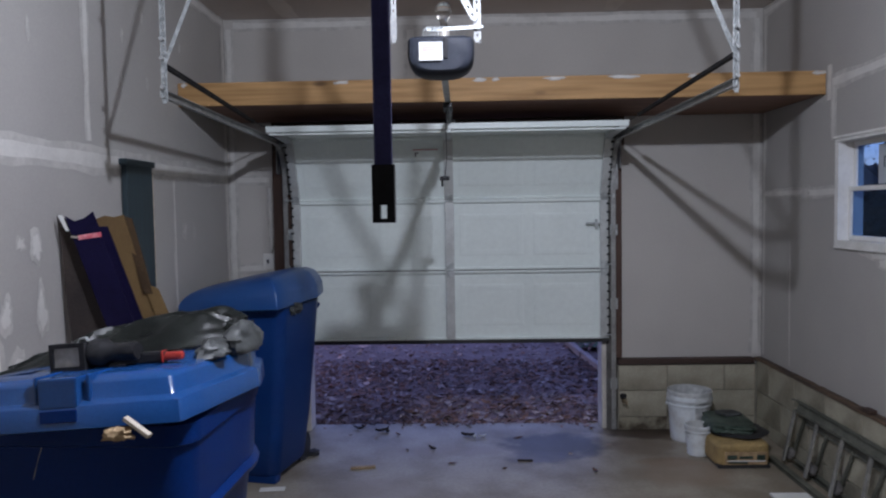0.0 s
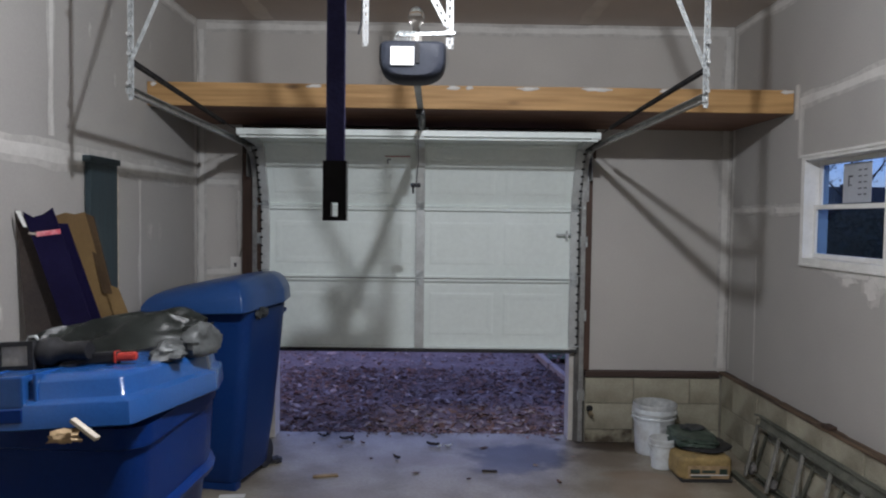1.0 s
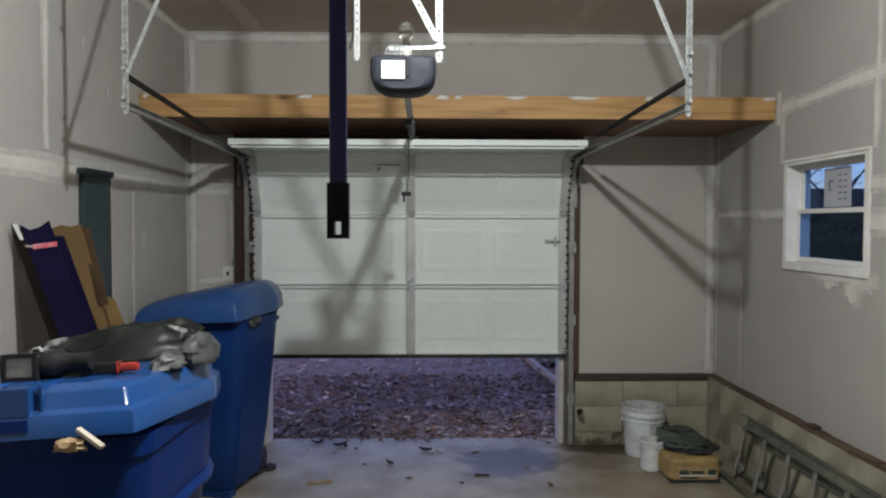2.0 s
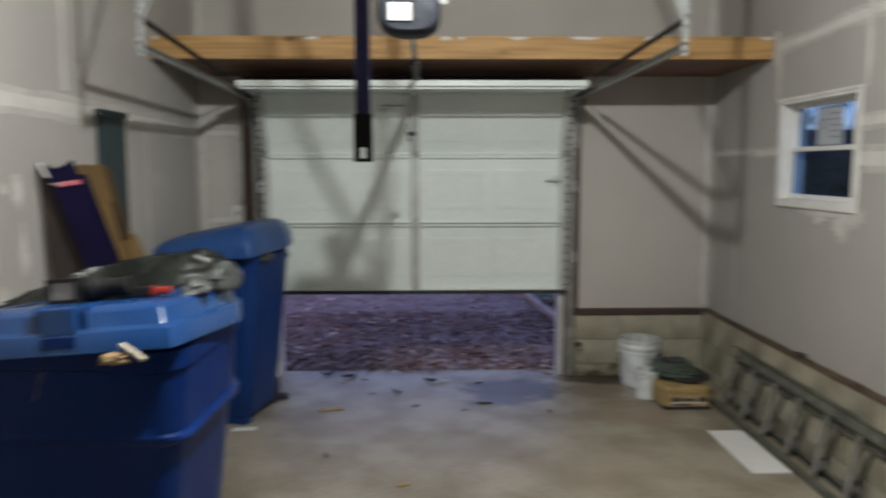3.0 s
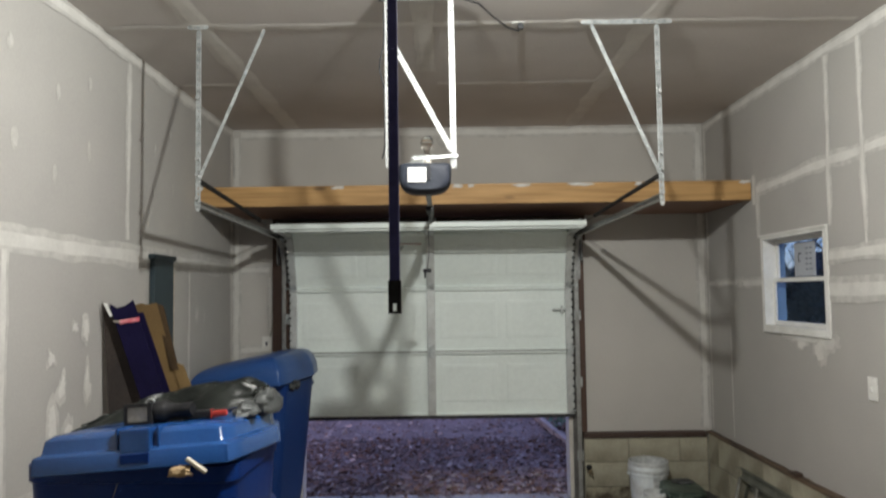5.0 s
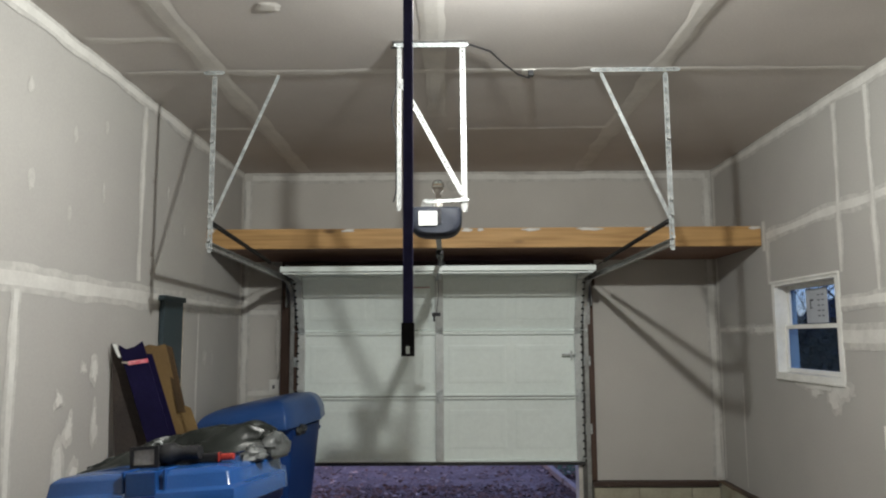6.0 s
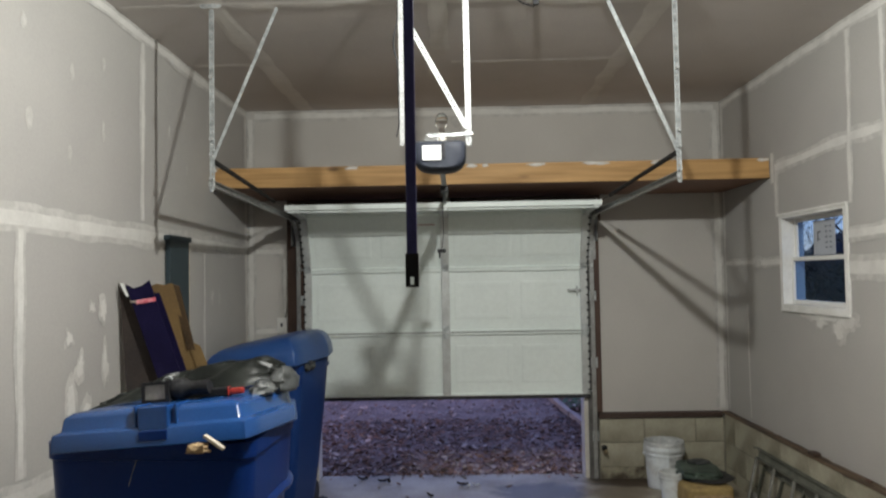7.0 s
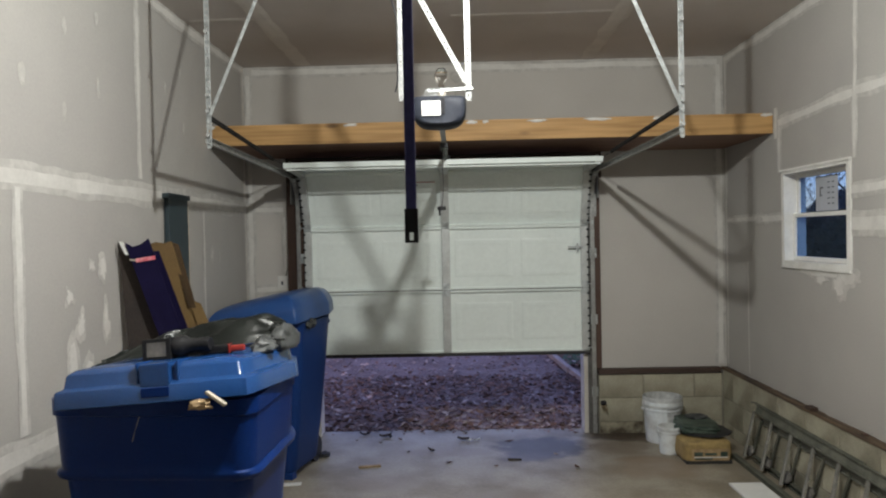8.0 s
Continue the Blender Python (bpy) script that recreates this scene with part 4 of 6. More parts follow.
DOMED = [(0.0, 0.004), (0.003, 0.0), (0.044, 0.004), (0.056, 0.012), (0.070, 0.022), (0.084, 0.038), (0.096, 0.060), (0.106, 0.095), (0.112, 0.15), (0.116, 0.21)]


def cart(name_label, body_mat, lid_mat, root, lid_m, group, lid_rows=STEPPED, arch=0.0):
    c = thing("wheeled_rubbish_cart", (0, 0, 0), name_label, "rubbish cart", group)
    rows = [(0.05, .240, .12), (0.07, .252, .105), (0.55, .308, .060), (0.86, .342, .036), (0.868, .370, .032), (0.882, .374, .025), (0.893, .368, .024), (0.900, .356, .028), (0.93, .358, .025), (1.085, .366, .018), (1.089, .374, .012), (1.142, .375, .012), (1.145, .345, .035), (1.0, .335, .045)]
    if arch:
        rows = [(0.05, .236, .13), (0.07, .250, .115), (0.35, .290, .085), (0.70, .326, .056), (0.96, .350, .036), (1.07, .360, .028), (1.098, .362, .026), (1.102, .345, .04), (1.0, .335, .05)]
    bm = loft(bmesh.new(), [outline(hw - .014, hw - .014, yf, .475, .735 - yf * 0.6, .07, .16, z, 6) for z, hw, yf in rows])
    bm.transform(Matrix.Translation((-0.026 if arch else -0.034, 0, 0)))
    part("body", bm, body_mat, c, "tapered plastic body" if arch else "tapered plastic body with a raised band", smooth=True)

    def raised(p):
        x, y, z = p
        u = min(1.0, max(0.0, (x + 0.36) / 0.72))
        return lid_m @ Vector((x, y, z + arch * (1 - (1 - u) ** 1.35) * min(1.0, max(0.0, z) / 0.11)))

    def on_top(bm):
        for v in bm.verts:
            v.co = raised(v.co)
        return bm
    lid = part("lid", loft(bmesh.new(), [[raised(p) for p in lid_outline(i, z)] for z, i in lid_rows]), lid_mat, c, "moulded plastic lid with a stepped rim", smooth=True)
    if not arch:
        part("lid_grip", on_top(box(-0.030, 0.072, -0.043, 0.03, 0.052, 0.129, 0.006)), lid_mat, lid)
        # Darker block on the rim, painted as the shaded recess below the grip.
        part("grip_shade", on_top(box(-0.026, 0.068, -0.0465, -0.03, 0.020, 0.051, 0.002)), body_mat, lid)
        for x, w in ((0.086, 0.010), (-0.050, 0.010)):
            part("lid_rib", on_top(box(x, x + w, -0.026, 0.10, 0.062, 0.133, 0.004)), lid_mat, lid)
    for s in (-1, 1):
        w = part("wheel", rod(bmesh.new(), (s * 0.135, 0.60, 0.095), (s * 0.180, 0.60, 0.095), 0.095, seg=28), M_RUBBER, c, "black rubber-tyred wheel")
        part("hub", rod(bmesh.new(), (s * 0.179, 0.60, 0.095), (s * 0.187, 0.60, 0.095), 0.055, seg=20), M_BLACKPL, w)
    part("axle", rod(bmesh.new(), (-0.14, 0.60, 0.095), (0.14, 0.60, 0.095), 0.011), M_GALV, c)
    bm = tube(bmesh.new(), [(-0.22, 0.70, 1.00), (-0.22, 0.80, 1.03), (0.22, 0.80, 1.03), (0.22, 0.70, 1.00)], 0.014, 8)
    part("push_handle", bm, body_mat, c)
    part("front_foot", box(-0.19, 0.19, 0.135, 0.21, 0.0, 0.052, 0.008), body_mat, c)
    c.matrix_basis = root
    return c


ROOT_A, ROOT_B = pose(-1.231, -3.745, 0, 0, 0, -2.7), pose(-1.600, -1.205, 0, 0, 0, -12.0)
lid1 = Matrix.Translation((0, -0.045, 1.143)) @ Matrix.Rotation(radians(-4.2), 4, "X") @ Matrix.Rotation(radians(-4.3), 4, "Y") @ Matrix.Translation((0, 0.045, 0))
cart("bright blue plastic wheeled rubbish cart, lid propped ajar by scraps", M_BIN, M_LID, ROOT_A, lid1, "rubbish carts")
lid2 = Matrix.Translation((0, 0, 1.09)) @ Matrix.Rotation(radians(1.5), 4, "X") @ Matrix.Rotation(radians(-2.5), 4, "Y")
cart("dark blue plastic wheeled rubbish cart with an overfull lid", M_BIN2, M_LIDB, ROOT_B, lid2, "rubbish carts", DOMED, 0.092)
CA = ROOT_A @ lid1


def on_lid(x, y, z):
    return CA @ Vector((x, y, z))


def crumple(name, centre, size, mtl, label, category, seed, amp=0.25, parent=None, rx=0, rz=0, seg=(22, 14), fold=9.0):
    """A soft crumpled sheet-like lump."""
    bm = bmesh.new()
    bmesh.ops.create_uvsphere(bm, u_segments=seg[0], v_segments=seg[1], radius=1)
    m = pose(*centre, rx, 0, rz)
    for v in bm.verts:
        p = v.co.copy()
        k = noise.noise(p * fold * 0.25 + Vector((seed, 0, 0))) * amp + noise.noise(p * fold + Vector((0, seed, 0))) * amp * 0.45
        p *= 1 + k
        p.z = max(p.z, -0.8)
        v.co = m @ Vector((p.x * size[0], p.y * size[1], p.z * size[2]))
    if parent:
        return part(name, bm, mtl, parent, label, True)
    return solo(name, bm, mtl, label, category, smooth=True)


# things lying on the front cart's lid
bag = thing("black_plastic_bag", (-1.25, -2.95, 1.22), "crumpled black plastic bag lying on the blue cart", "bag")
bm = bmesh.new()
NU, NV = 64, 32
top = []
for i in range(NU + 1):
    u = i / NU
    x, y = -1.57 + 0.635 * u, -3.26 + 0.10 * u - 0.15 * max(0, 0.4 - u) / 0.4
    hgt = 0.012 + 0.074 * math.sin(math.pi * min(1, u * 0.62 + 0.02)) ** 1.6 * (1 - 0.5 * max(0, u - 0.85) / 0.15)
    wid = 0.05 + 0.13 * math.sin(math.pi * (0.12 + 0.76 * u)) ** 0.6
    floor_z = 1.255 + 0.08 * (x + 1.2) - 0.025 * max(0, 0.22 - u) / 0.22
    row = []
    for j in range(NV + 1):
        v = j / NV * 2 - 1
        fold = 0.013 * math.sin(9 * v + 5 * noise.noise(Vector((u * 3, v, 1.3)))) + 0.016 * noise.noise(Vector((u * 5, v * 3, 4.1))) - 0.020 * abs(noise.noise(Vector((u * 5 + v * 2, v * 8 - u * 3, 8.0)))) + 0.006 * noise.noise(Vector((u * 18, v * 11, 3.0)))
        k = max(0, 1 - abs(v) ** 3)
        row.append(bm.verts.new((x + 0.015 * noise.noise(Vector((v * 4, u * 6, 2.0))), y + v * wid + 0.02 * noise.noise(Vector((u * 7, v * 2, 6.0))), floor_z + (hgt + fold) * k)))
    top.append(row)
for a, b in zip(top, top[1:]):
    for j in range(NV):
        bm.faces.new((a[j], b[j], b[j + 1], a[j + 1]))
bm.faces.new([r[0] for r in top] + [top[-1][j] for j in range(1, NV + 1)] + [r[NV] for r in top[-2::-1]] + [top[0][j] for j in range(NV - 1, 0, -1)])
part("bag_body", bm, M_BAG, bag, smooth=True)
crumple("bag_knot", (-0.975, -3.17, 1.30), (0.055, 0.09, 0.034), M_BAG, "", "bag", 9.1, 0.4, parent=bag, rz=20, seg=(20, 12), fold=9)

p = on_lid(0.235, 0.25, 0.135)
crumple("clear_plastic_scrap", (p.x + 0.055, p.y + 0.03, p.z + 0.008), (0.046, 0.07, 0.030), M_CLEAR, "crumpled cloudy plastic wrap on the blue cart", "plastic wrap", 8.7, 0.55, seg=(24, 16), fold=4.5)
p = on_lid(0.31, 0.42, 0.11)
crumple("grey_plastic_film", (p.x + 0.005, p.y + 0.02, p.z + 0.044), (0.050, 0.085, 0.046), M_CLEAR, "crumpled grey plastic film on the blue cart", "plastic wrap", 5.2, 0.5, seg=(24, 16), fold=4)

wl = thing("work_light", tuple(on_lid(-0.2, 0.06, 0.13)), "black handheld work light lying on the blue cart", "work light")
LM = CA @ pose(-0.015, 0.10, 0.131, 0, 0, -8) @ Matrix.Scale(0.82, 4)
part("frame", holed(bmesh.new(), "y", -0.02, 0.02, -0.075, 0.055, 0, 0.088, [(-0.06, 0.035, 0.014, 0.074)]), M_BLACKPL, wl).data.transform(LM)
part("lens", box(-0.062, 0.037, -0.015, 0.012, 0.012, 0.076), M_GREY, wl, "grey lens panel").data.transform(LM)
bm = lathe(bmesh.new(), [(0.001, 0), (0.040, 0.0), (0.046, 0.012), (0.046, 0.05), (0.040, 0.06), (0.032, 0.075), (0.028, 0.11), (0.03, 0.115), (0.03, 0.16), (0.026, 0.17), (0.001, 0.17)], (0, 0, 0), 22)
bm.transform(Matrix.Translation((0.045, 0.03, 0.048)) @ Matrix.Rotation(radians(90), 4, "Y"))
part("barrel", bm, M_BLACKPL, wl, smooth=True).data.transform(LM)
part("hook", tube(bmesh.new(), [(0.02, 0.0, 0.085), (0.03, 0.0, 0.100), (0.05, 0.0, 0.102), (0.06, 0.0, 0.09)], 0.005, 6), M_GALV, wl).data.transform(LM)

tool = thing("utility_knife", tuple(on_lid(0.1, 0.1, 0.13)), "dark hand tool with a red grip on the blue cart", "hand tool")
TM = CA @ pose(0.16, 0.12, 0.131, 0, 0, 4) @ Matrix.Scale(0.8, 4)
part("handle", box(-0.05, 0.085, -0.018, 0.018, 0.0, 0.040, 0.009), M_BLACKPL, tool).data.transform(TM)
part("grip", box(0.07, 0.140, -0.017, 0.017, 0.006, 0.034, 0.010), M_RED, tool, "red plastic grip").data.transform(TM)
part("blade", box(-0.13, -0.05, -0.004, 0.004, 0.006, 0.034, 0.001), M_BLACKSTEEL, tool).data.transform(TM)
part("grip_ring", box(0.072, 0.080, -0.0215, 0.0215, 0.001, 0.0415, 0.006), M_RED, tool).data.transform(TM)

solo("wood_stick", bar(bmesh.new(), (-1.036, -3.816, 1.184), (-0.968, -3.838, 1.146), 0.016, 0.010, bev=0.002), M_PALE, "pale scrap stick poking from under the blue lid", "wood scrap")
crumple("cardboard_scrap", (-1.068, -3.790, 1.138), (0.036, 0.026, 0.019), M_TAN, "torn tan cardboard scrap under the blue lid", "cardboard", 2.2, 0.5, seg=(16, 10), fold=10)
p = ROOT_B @ lid2 @ Vector((0.31, 0.20, -0.02))
crumple("bin_liner_edge", (p.x, p.y + 0.02, p.z), (0.035, 0.11, 0.05), M_CLEAR, "crumpled bin liner showing under the dark blue lid", "bag", 4.4, 0.6, seg=(18, 12), fold=11)
solo("thin_cable", tube(bmesh.new(), [(-1.290, -3.7250, 1.10), (-1.305, -3.7225, 1.06), (-1.318, -3.7200, 1.02), (-1.324, -3.7190, 1.00)], 0.0012, 5), M_GREY, "thin pale cord hanging down the front of the blue cart", "cord")

# black rubber piece beside the dark cart
crumple("black_rag", (-1.265, -0.56, 0.018), (0.045, 0.05, 0.02), M_RUBBER, "small black rag on the floor by the dark cart", "rag", 6.3, 0.4, seg=(16, 10))

# ---- boxes and boards against the west wall ----
def sheet_of_card(bm, foot, top, half_foot, half_top, thick, y_step=0.0, teeth=()):
    """A leaning sheet: straight sides from its foot to its top, with small notches along the top edge."""
    (fx, fy, fz), (tx, ty, tz) = foot, top
    n = max(2, len(teeth))
    ring = [(fx - half_foot, fy, fz), (fx + half_foot, fy + y_step, fz)]
    for k in range(n):
        u = 1 - 2 * k / (n - 1)
        ring.append((tx + half_top * u, ty + y_step * (u + 1) / 2, tz + (teeth[k] if teeth else 0)))
    loft(bm, [ring, [(x, y + thick, z) for x, y, z in ring]])
    return bm


navy = thing("navy_carton", (-1.30, -2.44, 0), "tall navy cardboard carton with pink tape leaning on the wall", "carton")
FOOT, TOP = (-1.270, -2.455, 0.004), (-1.846, -2.44, 1.664)


def along(z):
    """The navy panel's middle line at a height."""
    u = (z - FOOT[2]) / (TOP[2] - FOOT[2])
    return FOOT[0] + (TOP[0] - FOOT[0]) * u, FOOT[1] + (TOP[1] - FOOT[1]) * u


part("front_panel", sheet_of_card(bmesh.new(), FOOT, TOP, 0.058, 0.061, 0.005, 0.0, (0.022, -0.006, -0.018, 0.004)), M_NAVY, navy)
part("side_panel", sheet_of_card(bmesh.new(), (-1.585, -2.40, 0.004), (-1.930, -2.395, 1.655), 0.255, 0.032, 0.005, 0.0, (-0.02, 0.02)), M_CARDDARK, navy, "faded dark brown side of the carton")
part("back_panel", sheet_of_card(bmesh.new(), (-1.270, -2.345, 0.004), (-1.836, -2.335, 1.62), 0.058, 0.060, 0.005), M_NAVY, navy)
bm = sheet_of_card(bmesh.new(), (-1.893, -2.449, 1.605), (-1.926, -2.444, 1.672), 0.007, 0.010, 0.002)
part("side_flap", bm, M_FOAM, navy, "white inner face of a torn flap")
x, y = along(1.578)
part("pink_tape", box(-0.034, 0.066, -0.004, -0.001, -0.010, 0.010, 0, pose(x, y, 1.580, 0, -8, 0)), M_PINK, navy, "band of bright pink tape")
part("tape_scrap", box(-0.066, -0.030, -0.004, -0.001, -0.004, 0.004, 0, pose(x, y, 1.574, 0, 5, 0)), M_PALE, navy, "pale frayed tape end")

brown = thing("brown_carton", (-1.30, -2.28, 0), "flattened brown cardboard carton leaning on the wall", "carton")
part("front_sheet", sheet_of_card(bmesh.new(), (-1.305, -2.30, 0.004), (-1.797, -2.27, 1.664), 0.060, 0.064, 0.005, 0.0, (0.006, -0.004, 0.003, -0.012)), M_CARD, brown)
# Fold coloured dark for the flap side that gets no light.
part("shaded_fold", sheet_of_card(bmesh.new(), (-1.628, -2.285, 1.315), (-1.724, -2.262, 1.664), 0.021, 0.023, 0.012, 0.0, (-0.012, 0.004)), M_CARDSHADE, brown, "folded edge darkened as its unlit side")
part("torn_flap", sheet_of_card(bmesh.new(), (-1.520, -2.292, 1.10), (-1.612, -2.282, 1.345), 0.036, 0.030, 0.004, 0.0, (-0.008, 0.006, 0.0)), M_CARD, brown)

teal = thing("teal_board", (-1.93, -1.62, 0), "dark teal painted board standing against the wall", "board")
part("plank", box(LX + 0.006, LX + 0.036, -1.775, -1.46, 0.001, 1.955, 0.004), M_TEAL, teal)
# Pale strip painting the light caught along the board's edge.
part("lit_edge", box(LX + 0.005, LX + 0.037, -1.457, -1.447, 0.001, 1.90, 0.001), M_PALE, teal, "pale strip painted as the lit edge of the board")
part("top_batten", box(LX + 0.006, LX + 0.05, -1.80, -1.45, 1.925, 1.957, 0.004), M_TEAL, teal)

low_box = thing("floor_carton", (-1.80, -3.50, 0), "dark worn cardboard carton standing on the floor by the wall", "carton")
part("carton_body", box(LX + 0.02, -1.66, -3.72, -3.38, 0.002, 0.585, 0.004), M_CARDDARK, low_box)
part("carton_flap", box(-0.14, 0.14, -0.17, 0.17, 0, 0.004, 0, pose(-1.80, -3.55, 0.60, 3, 3, 0)), M_CARDDARK, low_box)
solo("loose_cable", tube(bmesh.new(), [(-1.70, -3.5, 0.59), (-1.64, -3.50, 0.60), (-1.58, -3.49, 0.64), (-1.535, -3.485, 0.66)], 0.005, 6), M_BLACKPL, "black cable between the carton and the blue cart", "cable")

outlet = thing("wall_outlet", (-1.68, 0, 1.30), "white wall outlet plate beside the door jamb", "outlet")
part("plate", box(-1.722, -1.642, -0.012, -0.001, 1.24, 1.36, 0.003), M_WHITEPVC, outlet)
part("switch_slot", box(-1.692, -1.674, -0.018, -0.0125, 1.285, 1.315, 0.002), M_INK, outlet)
bm = tube(bmesh.new(), [(-1.65, -0.015, 1.36), (-1.635, -0.02, 1.42), (-1.628, -0.018, 1.50)], 0.006, 6)
part("conduit", bm, M_GREY, outlet)
switch = thing("wall_switch", (RX, -2.36, 1.17), "white light switch plate on the drywall", "switch")
part("plate", box(RX - 0.010, RX - 0.001, -2.40, -2.32, 1.115, 1.235, 0.003), M_WHITEPVC, switch)
part("toggle", box(RX - 0.022, RX - 0.0105, -2.366, -2.354, 1.16, 1.19, 0.002), M_WHITEPVC, switch)

# ---- things in the east corner ----
def bucket(x, y, z, h, r0, r1, label, wall, group="plastic buckets"):
    b = thing("bucket", (x, y, z), label, "bucket", group)
    t = 0.004
    prof = [(0.001, 0), (r0 - 0.006, 0), (r0, 0.006), (r0 + (r1 - r0) * 0.78, h * 0.78), (r1 + 0.006, h * 0.785), (r1 + 0.006, h * 0.81), (r1 - 0.004, h * 0.815), (r1 - 0.001, h * 0.90), (r1 + 0.005, h * 0.905), (r1 + 0.006, h * 0.985), (r1 + 0.003, h), (r1 - t, h), (r0 - t, 0.008), (0.001, 0.008)]
    part("shell", lathe(bmesh.new(), prof, (x, y, z), 36), wall, b, smooth=True)
    hs = [(x + (r1 + 0.012) * math.cos(a), y - (r1 + 0.012) * 0.35 * math.sin(a) - 0.01, z + h * 0.8 - 0.14 * h / 0.38 * math.sin(a) ** 1.5) for a in [i * math.pi / 14 for i in range(15)]]
    part("wire_handle", tube(bmesh.new(), hs, 0.0022, 6), M_GALV, b)
    for s in (-1, 1):
        part("handle_lug", rod(bmesh.new(), (x + s * r1, y, z + h * 0.8), (x + s * (r1 + 0.014), y, z + h * 0.8), 0.012, seg=12), wall, b)
    return b


bucket(1.388, -0.262, 0.0, 0.328, 0.128, 0.148, "white plastic bucket under a nested second bucket", M_BUCKET)
bucket(1.391, -0.264, 0.032, 0.328, 0.128, 0.148, "white plastic bucket with grey splashes nested in another", M_SPLASH)
bucket(1.347, -0.600, 0.0, 0.205, 0.070, 0.084, "small white plastic bucket on the concrete floor", M_BUCKET)


def sack(name, c, size, mtl, label, seed, rz, sag=0.0, square=5.0, rough=0.06):
    """A filled sack: a rounded block with soft dents and folds."""
    bm = bmesh.new()
    bmesh.ops.create_cube(bm, size=2)
    bmesh.ops.subdivide_edges(bm, edges=bm.edges, cuts=11, use_grid_fill=True)
    m = pose(*c, 0, 0, rz)
    for v in bm.verts:
        p = v.co.copy()
        r = p / (abs(p.x) ** square + abs(p.y) ** square + abs(p.z) ** square) ** (1 / square)
        k = noise.noise(p * 1.7 + Vector((seed, seed, 0))) * rough + noise.noise(p * 5 + Vector((seed, 0, 0))) * rough * 0.5
        r += p.normalized() * k
        r.z = max(r.z, -0.96)
        r.z += sag * p.x
        v.co = m @ Vector((r.x * size[0], r.y * size[1], r.z * size[2]))
    return part(name, bm, mtl, None, "", True)


mix = thing("mortar_mix_sack", (1.55, -0.66, 0), "ochre paper sack of dry mix lying on the floor", "sack")
s = sack("sack_body", (1.542, -0.645, 0.079), (0.172, 0.235, 0.078), M_YELLOW, "", 1.7, 3, 0.0, 9.0, 0.03)
s.parent = mix
s.matrix_parent_inverse = HOME[mix.name].inverted()
part("printed_panel", box(1.425, 1.690, -0.892, -0.884, 0.026, 0.108, 0.002), M_TAN, mix, "worn printed end panel")
bm = bmesh.new()
for x0, x1, z0, z1 in ((1.440, 1.500, 0.060, 0.088), (1.515, 1.600, 0.064, 0.082), (1.625, 1.675, 0.056, 0.090), (1.445, 1.570, 0.034, 0.046)):
    bx(bm, x0, x1, -0.8935, -0.8915, z0, z1)
part("print_bars", bm, M_GREENSACK, mix)
part("pale_band", box(1.44, 1.68, -0.8932, -0.8918, 0.048, 0.054), M_PAPER, mix)
part("dark_underside", box(1.385, 1.712, -0.888, -0.44, 0.001, 0.022, 0.006), M_RUBBER, mix)
gs = thing("green_sack", (1.57, -0.60, 0.16), "half-empty dark green plastic sack on the ochre sack", "sack")
s = sack("sack_body", (1.560, -0.55, 0.200), (0.150, 0.205, 0.036), M_GREENSACK, "", 5.3, -8, -0.15, 3.5, 0.2)
s.parent = gs
s.matrix_parent_inverse = HOME[gs.name].inverted()
crumple("black_edge", (1.590, -0.60, 0.172), (0.195, 0.215, 0.016), M_RUBBER, "black plastic sack edge", "sack", 7.7, 0.16, parent=gs, rz=-6, seg=(28, 10), fold=6)
crumple("folded_top", (1.585, -0.48, 0.243), (0.085, 0.07, 0.016), M_CLEAR, "pale folded sack top", "sack", 3.3, 0.4, parent=gs, seg=(16, 10))

# extension ladder on its long edge along the east wall
lad = thing("extension_ladder", (1.85, -2.4, 0), "old grey aluminium extension ladder on edge against the block wall", "ladder")
NEAR, FAR = -0.72, -4.05


def rail(name, x, z, w, h, lean, back, mtl=M_LADDER):
    """A channel rail along y: a web with two lips, leaning like the ladder."""
    m = pose(x, 0, z, 0, lean, 0)
    bm = box(-0.003, 0.003, FAR, NEAR + back, -h / 2, h / 2, 0.001, m)
    for s in (-1, 1):
        bx(bm, -w, 0.003, FAR, NEAR + back, s * h / 2 - 0.003, s * h / 2 + 0.003, 0.001, m)
    return part(name, bm, mtl, lad)


rail("lower_rail", 1.798, 0.013, 0.040, 0.018, 0, 0.0)
rail("upper_rail", 1.928, 0.366, 0.020, 0.056, 19, -0.06)
rail("fly_lower_rail", 1.905, 0.020, 0.030, 0.030, 0, -0.10)
rail("fly_upper_rail", 1.938, 0.300, 0.012, 0.040, 0, -0.16)
for i in range(11):
    y = -0.795 - i * 0.300
    bm = bar(bmesh.new(), (1.806, y - 0.055, 0.036), (1.917, y + 0.030, 0.345), 0.030, 0.014, up=(1, 0, 0), bev=0.003)
    part("rung", bm, M_ALU, lad)
    part("fly_rung", rod(bmesh.new(), (1.915, y + 0.055, 0.036), (1.936, y - 0.060, 0.300), 0.011, seg=8), M_LADDER, lad)
    # Dark rounded lump at each rung foot.
    bm = bmesh.new()
    bmesh.ops.create_uvsphere(bm, u_segments=12, v_segments=8, radius=1)
    g = pose(1.868, y + 0.005, 0.066, 0, 20, 0)
    for v in bm.verts:
        k = 1 + 0.35 * noise.noise(v.co * 2.1 + Vector((i * 1.7, 0, 0)))
        v.co = g @ Vector((v.co.x * 0.026 * k, v.co.y * 0.055 * k, max(v.co.z, -0.8) * 0.040 * k))
    part("rung_lump", bm, M_JAMBGREY, lad, "dark rounded lump at a rung foot", True)
